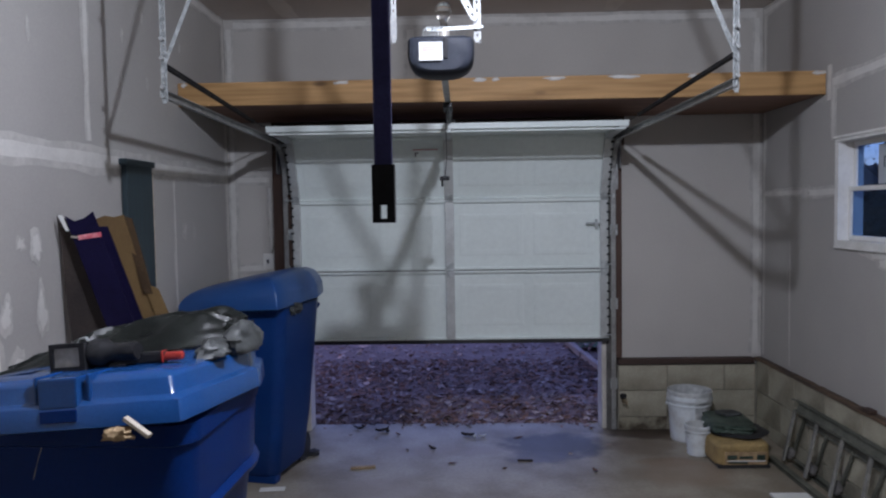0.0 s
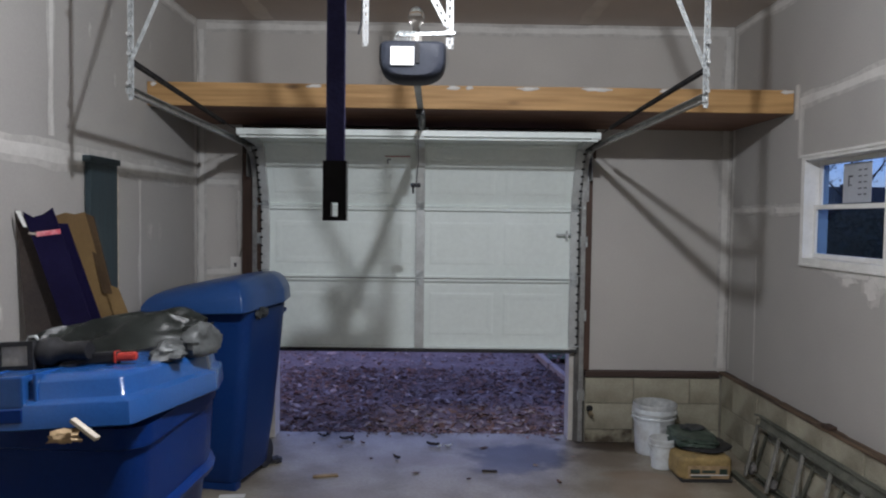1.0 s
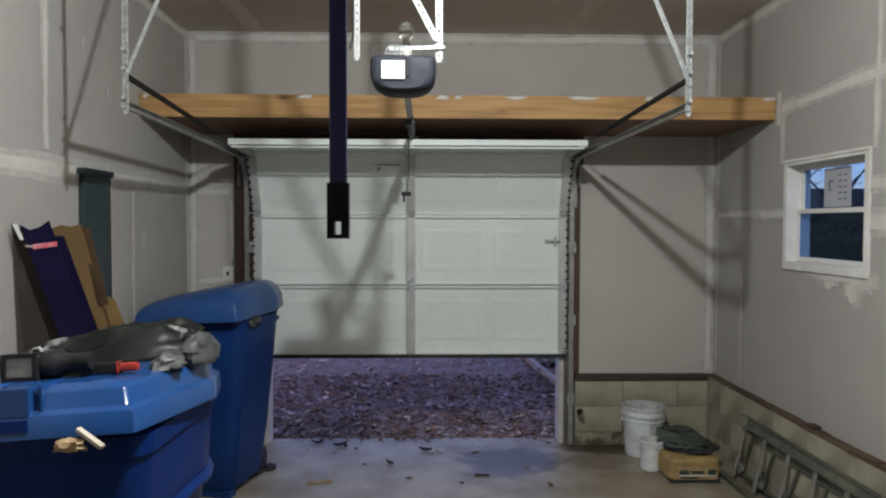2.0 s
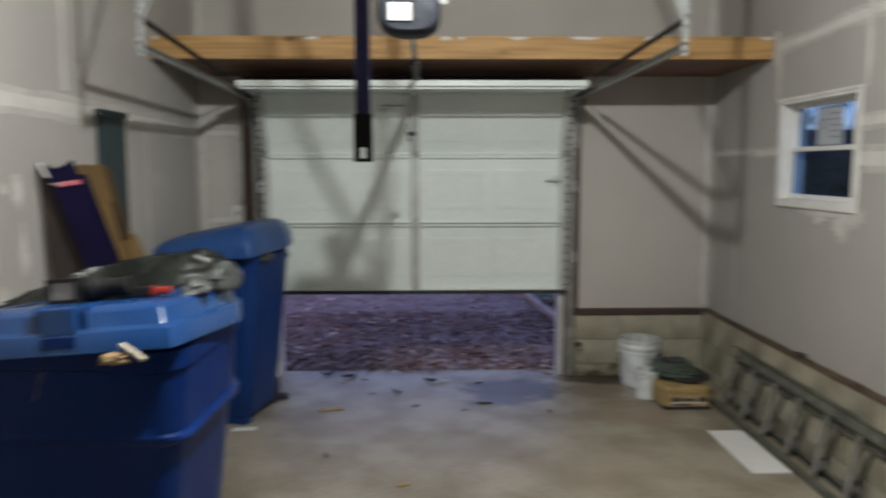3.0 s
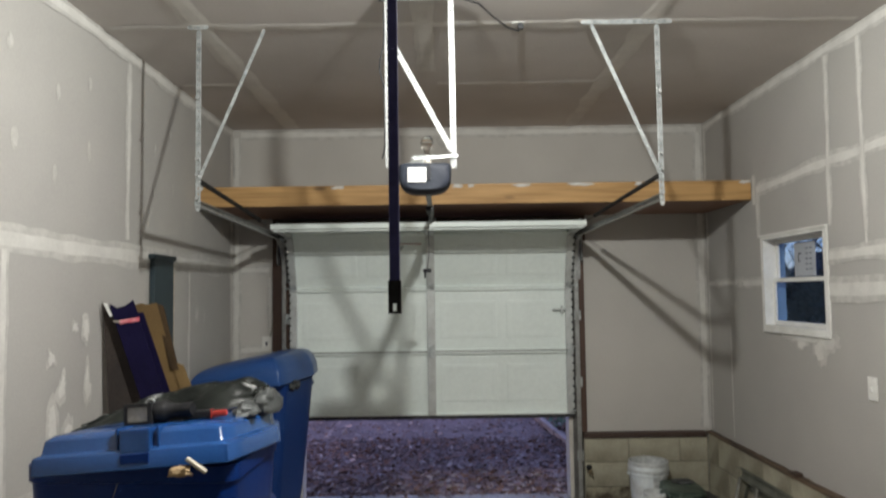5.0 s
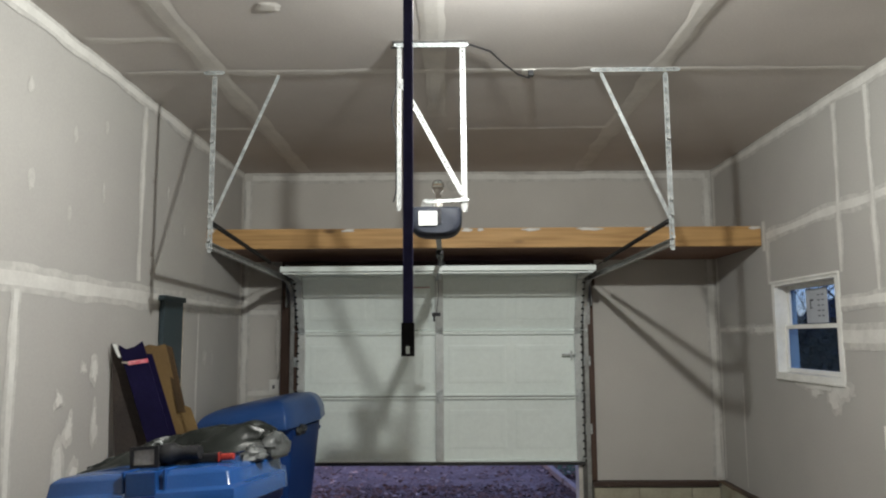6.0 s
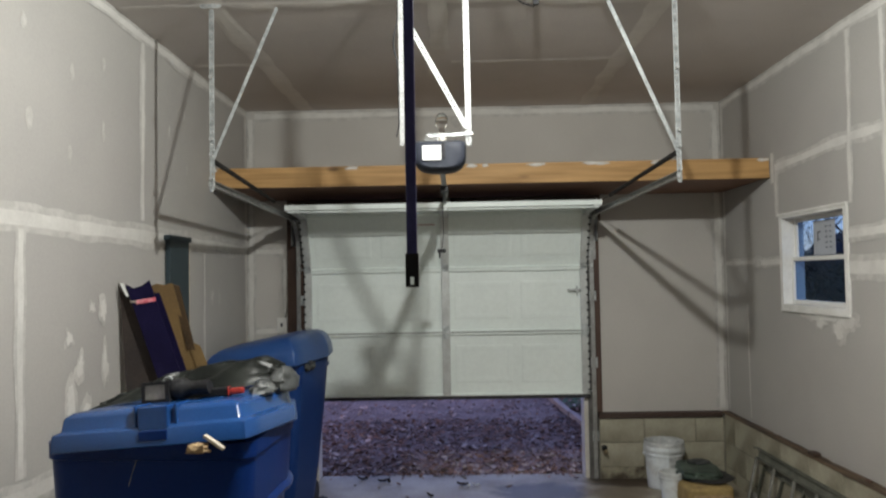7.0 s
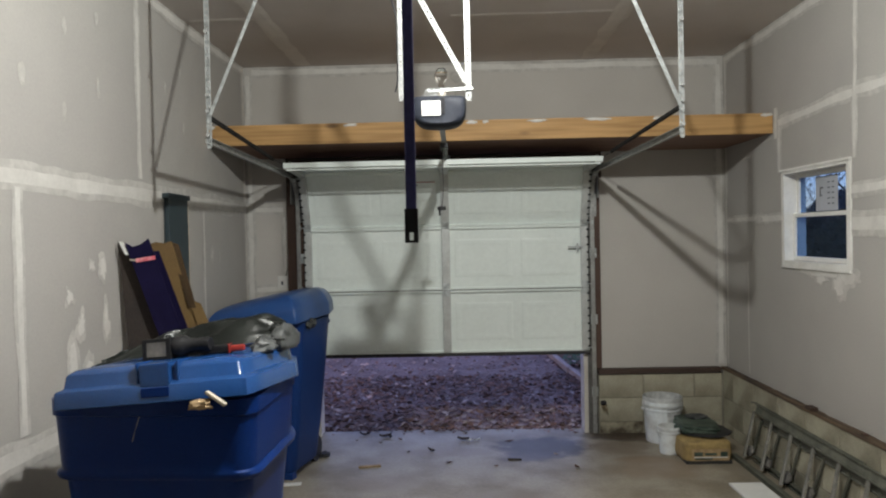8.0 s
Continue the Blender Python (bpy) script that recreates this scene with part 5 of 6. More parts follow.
part("rope", tube(bmesh.new(), [(1.905, -0.74, 0.405), (1.918, -0.80, 0.412), (1.930, -0.90, 0.404), (1.935, -1.10, 0.402), (1.930, -1.5, 0.404), (1.934, -2.2, 0.402)], 0.006, 6), M_LADDER, lad)
for x, z in ((1.79, 0.018), (1.93, 0.362)):
    part("foot", box(x - 0.03, x + 0.014, FAR - 0.05, FAR + 0.02, max(0.001, z - 0.03), z + 0.03, 0.006), M_RUBBER, lad)

panel = solo("white_panel_offcut", box(1.527, 1.740, -1.955, -1.318, 0.001, 0.013, 0.003), M_FOAM, "white panel offcut lying flat on the concrete floor", "panel")
solo("scrap_block", box(1.940, 1.985, -1.585, -1.505, 0.5405, 0.560, 0.003), M_SILL, "small dark wood scrap on the sill plate", "wood scrap")
solo("scrap_chip", box(1.955, 1.98, -2.16, -2.12, 0.5405, 0.551, 0.003), M_DARKWOOD, "small dark wood chip on the sill plate", "wood scrap")

spigot = thing("hose_spigot", (0.965, -0.05, 0.24), "small dull brass spigot low on the block base", "spigot")
part("pipe", rod(bmesh.new(), (0.965, -0.05, 0.235), (0.965, -0.105, 0.235), 0.012), M_BRASS, spigot)
part("valve", rod(bmesh.new(), (0.965, -0.09, 0.215), (0.965, -0.09, 0.262), 0.014), M_BRASS, spigot)
part("spout", tube(bmesh.new(), [(0.965, -0.095, 0.235), (0.972, -0.112, 0.234), (0.979, -0.120, 0.226), (0.981, -0.121, 0.214)], 0.009, 10), M_BRASS, spigot)
part("hand_wheel", rod(bmesh.new(), (0.957, -0.098, 0.266), (0.955, -0.104, 0.276), 0.024, seg=16), M_BLACKPL, spigot)

# small debris on the slab
r2 = random.Random(21)
for i in range(9):
    x, y = r2.uniform(-1.2, 0.8), r2.uniform(-0.9, 0.10)
    s = r2.uniform(0.012, 0.035)
    bm = bmesh.new()
    vs = [bm.verts.new((x + s * math.cos(a) * r2.uniform(.6, 1.3), y + s * .6 * math.sin(a) * r2.uniform(.6, 1.3), 0.004 + r2.uniform(0, 0.008))) for a in [k * math.tau / 6 for k in range(6)]]
    c = bm.verts.new((x, y, 0.001))
    for k in range(6):
        bm.faces.new((c, vs[k], vs[(k + 1) % 6]))
    solo("dry_leaf", bm, M_LEAFA if i % 3 else M_LEAFB, "dry brown leaf blown onto the garage slab", "leaf", "leaves on the slab")
def curled_leaf(x, y, size, mtl, label, seed):
    """One curled dead leaf: a pointed blade bent along its midrib."""
    r = random.Random(seed)
    a = r.uniform(0, math.tau)
    bm = bmesh.new()
    rows = []
    for i in range(7):
        u = i / 6 * 2 - 1
        w = 0.42 * (1 - u * u) * (1 + 0.35 * r.uniform(-1, 1)) + 0.03
        lift = 0.30 * u * u + 0.1 * r.random()
        row = []
        for k, up in ((-1, 0.28), (0, 0.0), (1, 0.22)):
            px, py = u * size, k * w * size
            row.append(bm.verts.new((x + px * math.cos(a) - py * math.sin(a), y + px * math.sin(a) + py * math.cos(a), 0.003 + size * (lift + up))))
        rows.append(row)
    for p, q in zip(rows, rows[1:]):
        for k in range(2):
            bm.faces.new((p[k], p[k + 1], q[k + 1], q[k]))
    solo("dead_leaf", bm, mtl, label, "leaf", "dead leaves on the slab", smooth=True)


for i, (x, y, size, mtl) in enumerate(((-1.036, 0.02, 0.045, M_CARDDARK), (-1.00, 0.06, 0.03, M_CARDDARK), (-0.844, -0.05, 0.055, M_CARDDARK), (-0.80, -0.07, 0.04, M_CARDDARK), (-0.716, -0.137, 0.03, M_LEAFA), (-0.20, -0.18, 0.05, M_CARDDARK), (-0.449, -0.47, 0.04, M_CARDDARK), (0.60, -0.92, 0.03, M_LEAFA), (-0.807, -1.66, 0.03, M_LEAFA))):
    curled_leaf(x, y, size, mtl, "dark curled dead leaf on the concrete slab", 70 + i)
for i, (x, y) in enumerate(((-0.15, -0.215), (-0.09, -0.20))):
    curled_leaf(x, y, 0.035, M_PAPER, "pale curled scrap on the concrete slab", 90 + i)
solo("paper_scrap", box(-0.075, 0.075, -0.03, 0.03, 0.001, 0.004, 0, pose(-1.385, -1.19, 0, 0, 0, 6)), M_FOAM, "pale paper scrap on the floor by the dark cart", "paper")
solo("wood_chip", box(-0.08, 0.08, -0.02, 0.02, 0.001, 0.011, 0.003, pose(-0.885, -0.83, 0, 0, 0, 10)), M_TAN, "scrap strip of wood on the concrete floor", "wood scrap", "wood scraps")
solo("wood_chip", box(-0.05, 0.05, -0.012, 0.012, 0.001, 0.010, 0.003, pose(0.175, -0.715, 0, 0, 0, -4)), M_CARDDARK, "dark scrap strip on the concrete floor", "wood scrap", "wood scraps")
solo("wood_chip", box(-0.035, 0.035, -0.014, 0.014, 0.001, 0.012, 0.003, pose(-0.35, -2.05, 0, 0, 0, 25)), M_TAN, "scrap strip of wood on the concrete floor", "wood scrap", "wood scraps")


# ---- outside: drive, lawn, street ----
GZ = -0.035


def sheet(x0, x1, y0, y1, z, step, amp, seed):
    """Uneven ground sheet."""
    nx, ny = int((x1 - x0) / step) + 1, int((y1 - y0) / step) + 1
    bm = bmesh.new()
    g = [[bm.verts.new((x0 + (x1 - x0) * i / nx, y0 + (y1 - y0) * j / ny, z + amp * noise.noise(Vector((x0 + (x1 - x0) * i / nx, y0 + (y1 - y0) * j / ny, seed)) * 0.9))) for j in range(ny + 1)] for i in range(nx + 1)]
    for i in range(nx):
        for j in range(ny):
            bm.faces.new((g[i][j], g[i + 1][j], g[i + 1][j + 1], g[i][j + 1]))
    return bm


solo("ground", box(-600, 600, -600, 900, -1.2, -0.20), M_SOIL, "leaf-littered ground reaching the horizon", "ground", kind="structure")
solo("verge", sheet(-26, 26, 0.17, 45, -0.085, 0.8, 0.03, 2.0), M_SOIL, "ground strewn with brown leaf litter", "ground", kind="structure")
solo("driveway", sheet(-5.2, 1.05, 0.165, 15.2, GZ, 0.14, 0.02, 5.0), M_GRAVEL, "gravel driveway strewn with fallen leaves", "driveway", kind="structure")
solo("lawn", sheet(1.05, 16, 3.4, 14.9, GZ + 0.005, 0.25, 0.02, 9.0), M_LAWN, "dull green lawn beside the driveway", "lawn", kind="structure")
solo("road", box(-90, 90, 15.1, 20.8, -0.19, -0.03), M_ASPHALT, "grey asphalt street across the end of the drive", "road", kind="structure")
solo("east_yard", sheet(2.2, 26, -26, 0.1, -0.085, 1.0, 0.03, 4.0), M_SOIL, "leaf-littered yard beside the garage", "ground", kind="structure")

LOGS = [((1.30, 0.75), (1.13, 2.75)), ((1.12, 2.80), (0.97, 5.1)), ((0.97, 5.15), (0.82, 7.5)), ((0.81, 7.55), (0.66, 9.9)), ((0.65, 9.95), (0.50, 12.3))]
for a, b in LOGS:
    solo("edging_timber", bar(bmesh.new(), (*a, 0.005), (*b, 0.01), 0.07, 0.075, bev=0.012), M_LOG, "weathered timber edging between drive and lawn", "edging", "edging timbers")


def scatter(name, n, xr, yr, size, mtl, label, seed, near=1.6, rise=0.02, base_z=GZ + 0.012):
    """Fallen leaves: many small bent blades in one mesh."""
    g = np.random.default_rng(seed)
    u = g.random(n) ** near
    x, y = g.uniform(*xr, n), yr[0] + (yr[1] - yr[0]) * u
    s = g.uniform(*size, n)
    a = g.uniform(0, math.tau, n)
    tilt = g.uniform(-0.22, 0.30, (n, 4))
    base = np.array([(1, 0), (0, .45), (-1, 0), (0, -.45)])
    v = np.zeros((n, 4, 3))
    ca, sa = np.cos(a), np.sin(a)
    for k in range(4):
        bx_, by_ = base[k] * 0.5
        v[:, k, 0] = x + s * (bx_ * ca - by_ * sa)
        v[:, k, 1] = y + s * (bx_ * sa + by_ * ca)
        v[:, k, 2] = base_z + rise * g.random(n) + s * np.maximum(tilt[:, k], -0.1) * 0.8
    i = np.arange(n)[:, None] * 4
    faces = np.concatenate([i + [0, 1, 2], i + [0, 2, 3]])
    me = bpy.data.meshes.new(name)
    me.from_pydata(v.reshape(-1, 3).tolist(), [], faces.tolist())
    me.materials.append(mtl)
    return tagged(new(name, me), label, "leaves", "", "stuff")


scatter("fallen_leaves", 6500, (-4.6, 1.3), (0.17, 2.7), (0.03, 0.095), M_LEAFA, "dry brown fallen leaves over the gravel drive", 3, 1.1, 0.02)
scatter("thin_fallen_leaves", 1900, (-4.6, 1.3), (2.0, 11), (0.03, 0.09), M_LEAFA, "scattered brown fallen leaves over the gravel drive", 14, 1.3)
scatter("threshold_leaves", 130, (-1.35, 0.80), (0.02, 0.20), (0.02, 0.065), M_LEAFA, "dry leaves blown over the edge of the slab", 15, 0.6, 0.004, 0.004)
scatter("pale_fallen_leaves", 2400, (-4.6, 1.3), (0.2, 7), (0.04, 0.11), M_LEAFB, "pale dry fallen leaves over the gravel drive", 4)
scatter("gravel_stones", 9000, (-4.8, 1.0), (1.6, 13), (0.02, 0.055), M_STONE, "pale loose stones of the gravel drive", 5, 1.4, 0.006)
scatter("lawn_leaves", 4200, (1.1, 6), (2.0, 12), (0.04, 0.09), M_LEAFA, "dry leaves scattered over the lawn edge", 6, 1.8)


def blades(n, seed):
    g = np.random.default_rng(seed)
    x, y = g.uniform(1.2, 8, n), 3.5 + 11 * g.random(n) ** 1.3
    h, a = g.uniform(0.04, 0.10, n), g.uniform(0, math.tau, n)
    v = np.zeros((n, 3, 3))
    v[:, 0] = np.stack([x - .006 * np.cos(a), y - .006 * np.sin(a), np.full(n, GZ)], 1)
    v[:, 1] = np.stack([x + .006 * np.cos(a), y + .006 * np.sin(a), np.full(n, GZ)], 1)
    v[:, 2] = np.stack([x + h * .4 * np.sin(a * 3), y + h * .4 * np.cos(a * 2), GZ + h], 1)
    me = bpy.data.meshes.new("lawn_grass")
    me.from_pydata(v.reshape(-1, 3).tolist(), [], (np.arange(n)[:, None] * 3 + [0, 1, 2]).tolist())
    me.materials.append(M_GRASS)
    return tagged(new("lawn_grass", me), "short green grass blades of the lawn", "grass", "", "stuff")


blades(9000, 8)


# ---- pickup truck on the drive ----
def pickup(root):
    t = thing("pickup_truck", (0, 0, 0), "silver-blue pickup truck parked on the gravel drive", "pickup truck")
    def ring(y, hw, z0, z1, r=0.08):
        return [(-hw + r, y, z0), (hw - r, y, z0), (hw, y, z0 + r), (hw, y, z1 - r * 1.4), (hw - r * 1.6, y, z1), (-hw + r * 1.6, y, z1), (-hw, y, z1 - r * 1.4), (-hw, y, z0 + r)]
    body = part("body", loft(bmesh.new(), [ring(0.10, .86, .52, .92), ring(0.16, .95, .50, .99), ring(0.7, .98, .48, 1.06), ring(1.45, .99, .48, 1.12), ring(1.5, .99, .46, 1.10), ring(3.4, .99, .46, 1.10)]), M_CARPAINT, t, "", True)
    part("hood_bulge", loft(bmesh.new(), [[(-.52, y, z), (.52, y, z), (.46, y, z + h), (-.46, y, z + h)] for y, z, h in ((0.20, .965, .02), (0.5, 1.0, .055), (1.2, 1.08, .06), (1.42, 1.10, .03))]), M_CARPAINT, body)
    bed = part("bed", holed(bmesh.new(), "y", 3.42, 5.35, -.985, .985, .46, 1.13, [(-.90, .90, .75, 1.13)]), M_CARPAINT, t)
    part("tailgate", box(-.95, .95, 5.33, 5.40, .55, 1.13, .02), M_CARPAINT, t)
    cab = part("cab", loft(bmesh.new(), [[(-.93, 1.35, 1.08), (.93, 1.35, 1.08), (.95, 3.4, 1.08), (-.95, 3.4, 1.08)], [(-.90, 1.55, 1.2), (.90, 1.55, 1.2), (.92, 3.35, 1.25), (-.92, 3.35, 1.25)], [(-.76, 2.12, 1.72), (.76, 2.12, 1.72), (.77, 3.2, 1.73), (-.77, 3.2, 1.73)], [(-.66, 2.28, 1.79), (.66, 2.28, 1.79), (.66, 3.05, 1.79), (-.66, 3.05, 1.79)]]), M_CARPAINT, t, "", True)
    part("windscreen", loft(bmesh.new(), [[(-.83, 1.52, 1.2), (.83, 1.52, 1.2), (.83, 1.545, 1.2), (-.83, 1.545, 1.2)], [(-.71, 2.07, 1.69), (.71, 2.07, 1.69), (.71, 2.1, 1.69), (-.71, 2.1, 1.69)]]), M_CARGLASS, cab)
    for s in (-1, 1):
        part("side_window", loft(bmesh.new(), [[(s * .925, 1.75, 1.24), (s * .935, 1.75, 1.24), (s * .945, 3.2, 1.26), (s * .93, 3.2, 1.26)], [(s * .80, 2.2, 1.66), (s * .81, 2.2, 1.66), (s * .815, 3.1, 1.67), (s * .80, 3.1, 1.67)]]), M_CARGLASS, cab)
        mir = part("mirror", box(s * 1.02 - .11, s * 1.02 + .11, 1.62, 1.70, 1.14, 1.32, .03), M_CARPAINT, t)
        part("mirror_arm", bar(bmesh.new(), (s * .92, 1.68, 1.16), (s * 1.0, 1.67, 1.20), .03, .03), M_BLACKPL, mir)
        hl = part("headlight", loft(bmesh.new(), [[(s * .56, .085, .74), (s * .93, .16, .76), (s * .94, .17, .90), (s * .56, .10, .89)], [(s * .56, .20, .74), (s * .93, .26, .76), (s * .94, .27, .90), (s * .56, .2, .89)]]), M_LENS, t, "clear headlight lens")
        part("reflector", rod(bmesh.new(), (s * .70, .082, .815), (s * .70, .11, .815), .05, seg=18), M_CHROME, hl)
        part("fog_lamp", rod(bmesh.new(), (s * .74, -.005, .46), (s * .74, .04, .46), .062, seg=20), M_CARGLASS, t, "round dark fog lamp")
        part("door_handle", box(s * .985 - .01, s * .985 + .01, 2.9, 3.05, 1.0, 1.03, .005), M_CHROME, t)
        for y in (0.98, 4.35):
            w = part("wheel", lathe(bmesh.new(), [(.21, -.12), (.33, -.12), (.375, -.09), (.385, -.04), (.385, .04), (.375, .09), (.33, .12), (.21, .12)], (0, 0, 0), 32), M_RUBBER, t, "black rubber tyre", True)
            w.data.transform(Matrix.Translation((s * .86, y, .385)) @ Matrix.Rotation(radians(90), 4, "Y"))
            r = part("rim", lathe(bmesh.new(), [(.001, .05), (.06, .055), (.07, .03), (.18, .03), (.215, .09), (.225, .09), (.225, -.09), (.001, -.09)], (0, 0, 0), 28), M_ALU, w, "", True)
            r.data.transform(Matrix.Translation((s * .86, y, .385)) @ Matrix.Rotation(radians(90 * s), 4, "Y"))
            part("wheel_arch", lathe(bmesh.new(), [(.40, -.02), (.455, -.02), (.455, .03), (.40, .03)], (0, 0, 0), 28), M_CARDDARK, t).data.transform(Matrix.Translation((s * .985, y, .40)) @ Matrix.Rotation(radians(90), 4, "Y"))
    gr = part("grille", box(-.53, .53, .07, .11, .66, .92, .02), M_BLACKPL, t, "dark grille opening")
    part("grille_frame", holed(bmesh.new(), "y", .045, .10, -.56, .56, .64, .945, [(-.50, .50, .69, .90)]), M_CHROME, gr)
    for z in (.735, .79, .845):
        part("grille_bar", box(-.50, .50, .05, .075, z - .013, z + .013, .006), M_CHROME, gr)
    part("badge", box(-.06, .06, .038, .05, .765, .84, .01), M_CHROME, gr)
    bu = part("bumper", loft(bmesh.new(), [[(-.98, .24, z0), (-.94, .04 + o, z0), (-.6, -.02 + o, z0), (.6, -.02 + o, z0), (.94, .04 + o, z0), (.98, .24, z0)] for z0, o in ((.34, .05), (.37, .01), (.55, 0), (.60, .02), (.63, .07))]), M_CARPAINT, t)
    for x0, x1 in ((-.62, -.2), (.2, .62)):
        part("air_slot", box(x0, x1, -.03, .02, .43, .50, .012), M_BLACKPL, bu)
    pl = part("number_plate", box(-.155, .155, -.036, -.026, .42, .56, .004), M_PAPER, bu, "white number plate")
    bm = bmesh.new()
    for i in range(6):
        bx(bm, -.12 + i * .042, -.095 + i * .042, -.039, -.037, .46, .52)
    part("plate_bars", bm, M_INK, pl)
    part("chassis", box(-.7, .7, .4, 5.2, .32, .48), M_BLACKPL, t)
    t.matrix_basis = root
    return t


pickup(pose(-2.24, 6.35, -0.035, 0, 0, 0))


# ---- trees, far house and woods ----
def tree(root, h, seed, leafy, label):
    r = random.Random(seed)
    t = thing("tree", (0, 0, 0), label, "tree", "bare trees")
    bm = bmesh.new()
    tips = []
    def grow(p, d, length, rad, depth):
        pts, rr = [p], [rad]
        for i in range(4):
            d = (d + Vector((r.uniform(-.16, .16), r.uniform(-.16, .16), r.uniform(-.02, .12)))).normalized()
            p = p + d * length / 4
            pts.append(p)
            rr.append(rad * (1 - 0.13 * (i + 1)))
        tube(bm, pts, rr, 7 if depth < 2 else 4)
        if depth >= 3:
            tips.extend(pts[1:])
            return
        for k in range(3 if depth else 5):
            a = r.uniform(0, math.tau)
            j = r.choice((2, 3, 4)) if depth else r.choice((1, 2, 3, 4))
            nd = (d * 0.75 + Vector((math.cos(a), math.sin(a), r.uniform(.1, .6))) * 0.75).normalized()
            grow(pts[j], nd, length * r.uniform(.5, .72), rr[j] * 0.6, depth + 1)
    grow(Vector((0, 0, -0.1)), Vector((r.uniform(-.12, .12), 0, 1)), h * 0.42, h * 0.022, 0)
    part("trunk", bm, M_BARK, t, "grey-brown trunk with bare limbs")
    bm = bmesh.new()
    for p in tips:
        for _ in range(leafy):
            c = p + Vector((r.gauss(0, .22), r.gauss(0, .22), r.gauss(0, .18)))
            s = r.uniform(.03, .07)
            v = [bm.verts.new(c + Vector((r.uniform(-s, s), r.uniform(-s, s), r.uniform(-s, s)))) for _ in range(3)]
            bm.faces.new(v)
    part("crown", bm, M_TWIG, t, "sparse late leaves")["kind"] = "stuff"
    t.matrix_basis = root
    return t


for x, y, h, s, lf in ((2.5, 9.9, 6.5, 11, 4), (17.9, 33.0, 6.0, 12, 5), (12.5, 15.5, 9.0, 13, 3), (-6.5, 24.5, 10, 14, 4), (1.5, 26, 11, 15, 4), (8.5, 25, 10, 16, 4), (14.0, 24.0, 8, 17, 4)):
    tree(pose(x, y, -0.05, 0, 0, s * 40), h, s, lf, "bare late-autumn tree with a few last leaves")


def shrub(x, y, h, w, seed):
    r = random.Random(seed)
    t = thing("shrub", (x, y, -0.05), "dark leafy shrub beside the garage", "shrub", "yard shrubs")
    bm = bmesh.new()
    for k in range(7):
        a = k * math.tau / 7 + r.uniform(-.3, .3)
        tube(bm, [(x, y, -0.1), (x + .3 * w * math.cos(a), y + .3 * w * math.sin(a), h * .45), (x + .6 * w * math.cos(a), y + .6 * w * math.sin(a), h * r.uniform(.7, .95))], [.03, .018, .005], 5)
    part("stems", bm, M_BARK, t)
    bm = bmesh.new()
    for k in range(2600):
        d = Vector((r.gauss(0, 1), r.gauss(0, 1), r.gauss(0, 1))).normalized() * r.uniform(.55, 1.0) ** .5
        c = Vector((x + d.x * w * (1 + .25 * math.sin(d.z * 5)), y + d.y * w, h * .52 + d.z * h * .5 * (1 + .2 * math.sin(d.x * 6 + seed))))
        s = r.uniform(.05, .11)
        bm.faces.new([bm.verts.new(c + Vector((r.uniform(-s, s), r.uniform(-s, s), r.uniform(-s, s)))) for _ in range(3)])
    part("foliage", bm, M_TWIG, t)["kind"] = "stuff"


for i, (x, y, h, w) in enumerate(((6.2, 5.2, 1.9, 1.0), (7.6, 7.4, 2.1, 1.1), (5.2, 6.3, 1.6, 0.8), (8.6, 9.6, 2.4, 1.2), (6.9, 10.2, 2.2, 1.1), (9.8, 7.0, 2.0, 1.0), (5.6, 8.0, 2.0, 1.2), (7.0, 6.2, 2.0, 1.1), (10.5, 12.5, 2.5, 1.5), (8.4, 13.0, 2.4, 1.4))):
    shrub(x, y, h * 0.84, w, 40 + i)

HX, HY = 39.5, 70.0
house = thing("neighbour_house", (HX + 4, HY, 0), "dim grey neighbouring house with a dark gable roof", "house")
part("wall", box(HX, HX + 8, HY, HY + 8, -0.1, 3.0), M_SIDING, house)
part("roof", loft(bmesh.new(), [[(HX - .5, HY - .6, 2.9), (HX + 8.5, HY - .6, 2.9), (HX + 8.5, HY + 8.6, 2.9), (HX - .5, HY + 8.6, 2.9)], [(HX - .4, HY + 3.8, 5.6), (HX + 8.4, HY + 3.8, 5.6), (HX + 8.4, HY + 4.2, 5.6), (HX - .4, HY + 4.2, 5.6)]]), M_ROOF, house)
for x in (HX + 1.2, HX + 3.6, HX + 6):
    w = part("window", box(x, x + 0.9, HY - 0.04, HY + 0.02, 0.9, 2.2, 0.01), M_WHITEPVC, house)
    part("pane", box(x + .08, x + .82, HY - 0.06, HY - 0.042, 0.98, 2.12), M_CARGLASS, w)

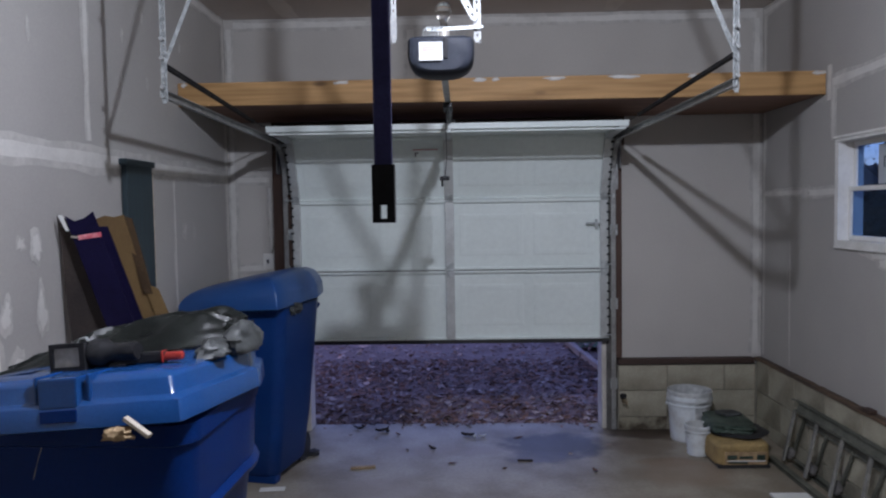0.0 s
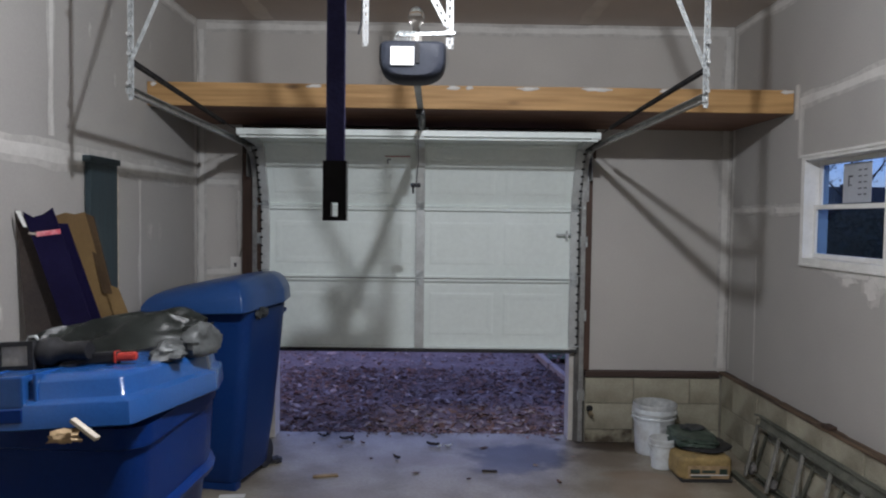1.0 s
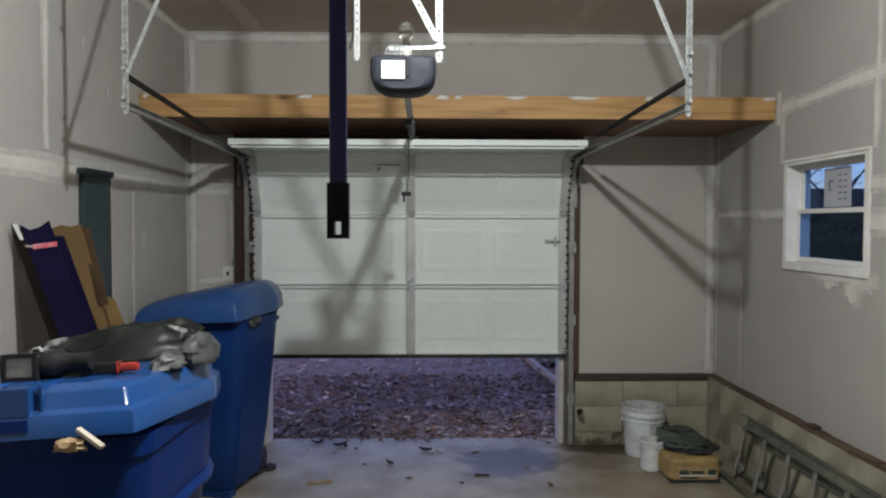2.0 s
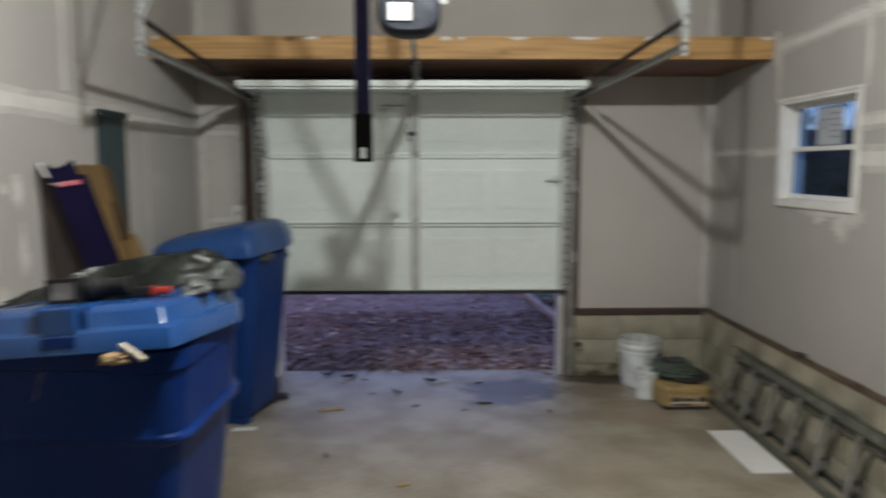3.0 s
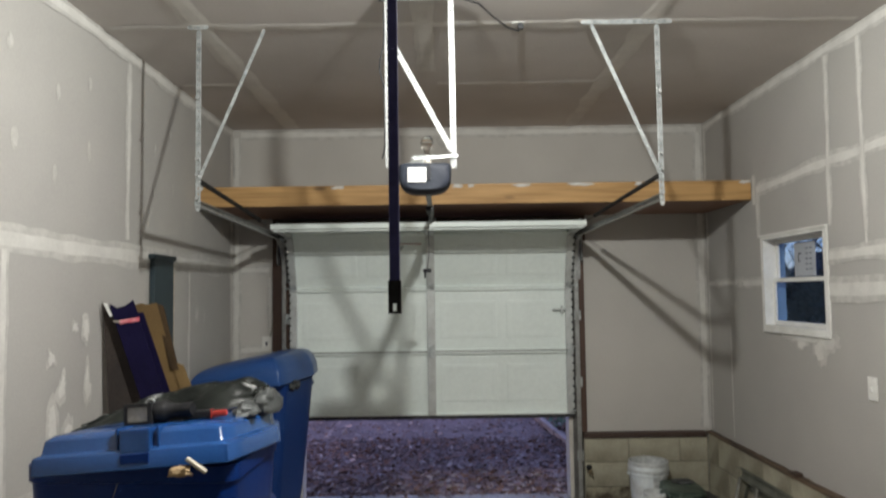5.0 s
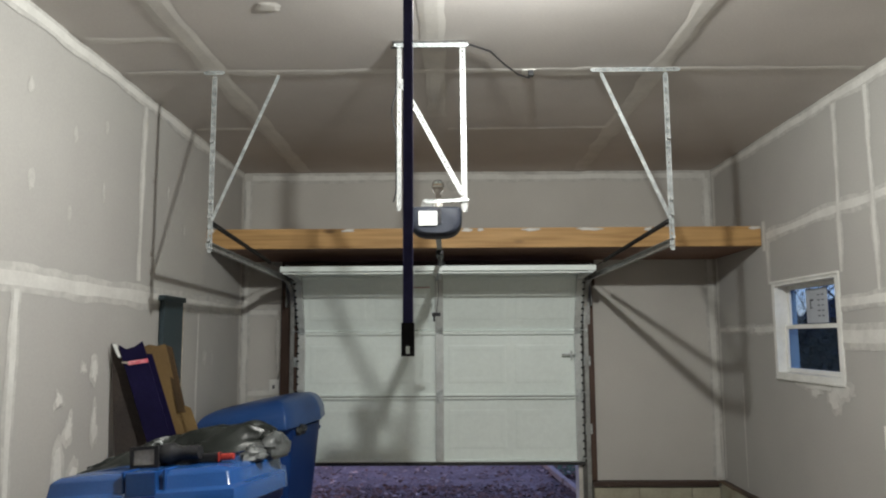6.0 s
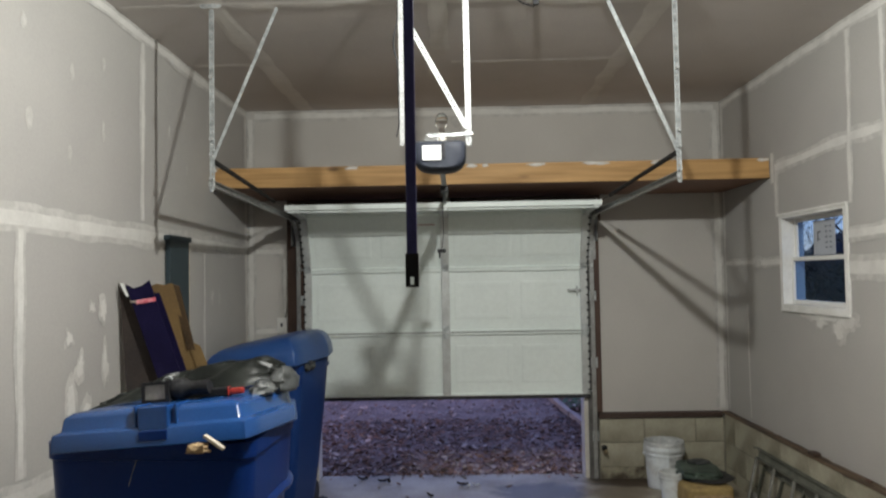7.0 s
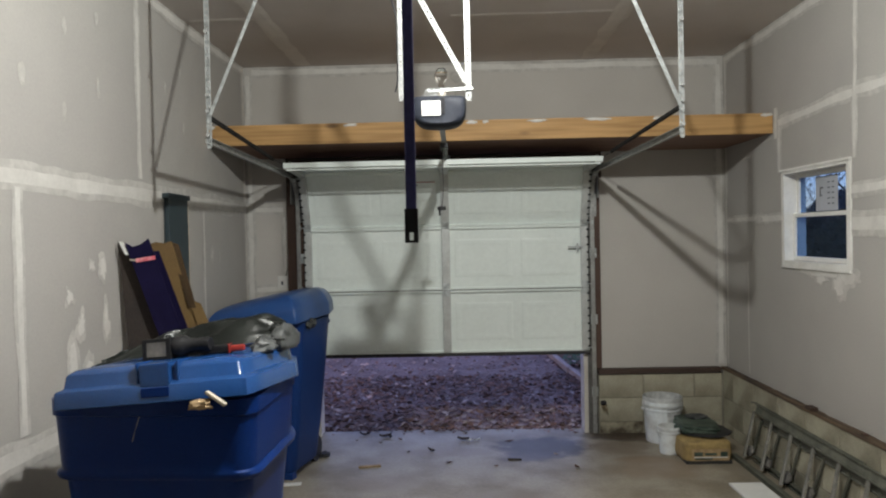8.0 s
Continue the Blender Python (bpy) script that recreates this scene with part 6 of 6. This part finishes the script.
g = random.Random(99)
bm = bmesh.new()
for i in range(170):
    x, y = g.uniform(-75, 48), g.uniform(40, 62)
    hh = g.uniform(6, 12) if x < 12 else g.uniform(2.0, 4.0)
    tube(bm, [(x, y, -.2), (x + g.uniform(-.3, .3), y, hh * .5), (x + g.uniform(-.8, .8), y, hh)], [hh * .02, hh * .013, hh * .003], 5)
    for k in range(22):
        c = Vector((x + g.gauss(0, 1.1), y + g.gauss(0, 1.0), hh * g.uniform(.08, 1.0)))
        s = g.uniform(.25, .6)
        bm.faces.new([bm.verts.new(c + Vector((g.uniform(-s, s), g.uniform(-s, s), g.uniform(-s, s)))) for _ in range(3)])
solo("far_woods", bm, M_BARK, "dark far woods behind the street", "woods", kind="stuff")


# ---- concrete blocks of the base ----
block_meshes = {}


def block(length, height, axis, mtl=M_BLOCK):
    key = (round(length, 3), round(height, 3), axis, mtl.name)
    if key not in block_meshes:
        bm = box(-length / 2, length / 2, -0.006, 0.006, -height / 2, height / 2, 0.002) if axis == "x" else box(-0.006, 0.006, -length / 2, length / 2, -height / 2, height / 2, 0.002)
        me = bpy.data.meshes.new("concrete_block")
        bmesh.ops.recalc_face_normals(bm, faces=bm.faces)
        bm.to_mesh(me)
        bm.free()
        me.materials.append(mtl)
        block_meshes[key] = me
    return block_meshes[key]


COURSES = ((0.005, 0.099), (0.105, 0.296), (0.302, 0.487))
for k, (z0, z1) in enumerate(COURSES):
    seams = sorted({0.932, RX - 0.062, *[v for v in ((1.29, 1.713) if k != 1 else (1.29, 1.50)) if 0.95 < v < RX - 0.1]})
    for a, b in zip(seams, seams[1:]):
        ob = new("concrete_block", block(b - a - (0.012 if a == 1.29 else 0.005), z1 - z0, "x", M_BLOCKDAMP if k == 0 and b < 1.4 else M_BLOCK))
        ob.parent, ob.location = wall_north, ((a + b) / 2, -0.0480, (z0 + z1) / 2)
    z1 += 0.033 * (k == 2)
    y = -0.066 if k % 2 else -0.066 + 0.205
    while y > BACK:
        a, b = min(y, -0.066), y - 0.41
        if b > BACK:
            ob = new("concrete_block", block(a - b - 0.005, z1 - z0, "y"))
            ob.parent, ob.location = wall_east, (RX - 0.0480, (a + b) / 2, (z0 + z1) / 2)
        y = b
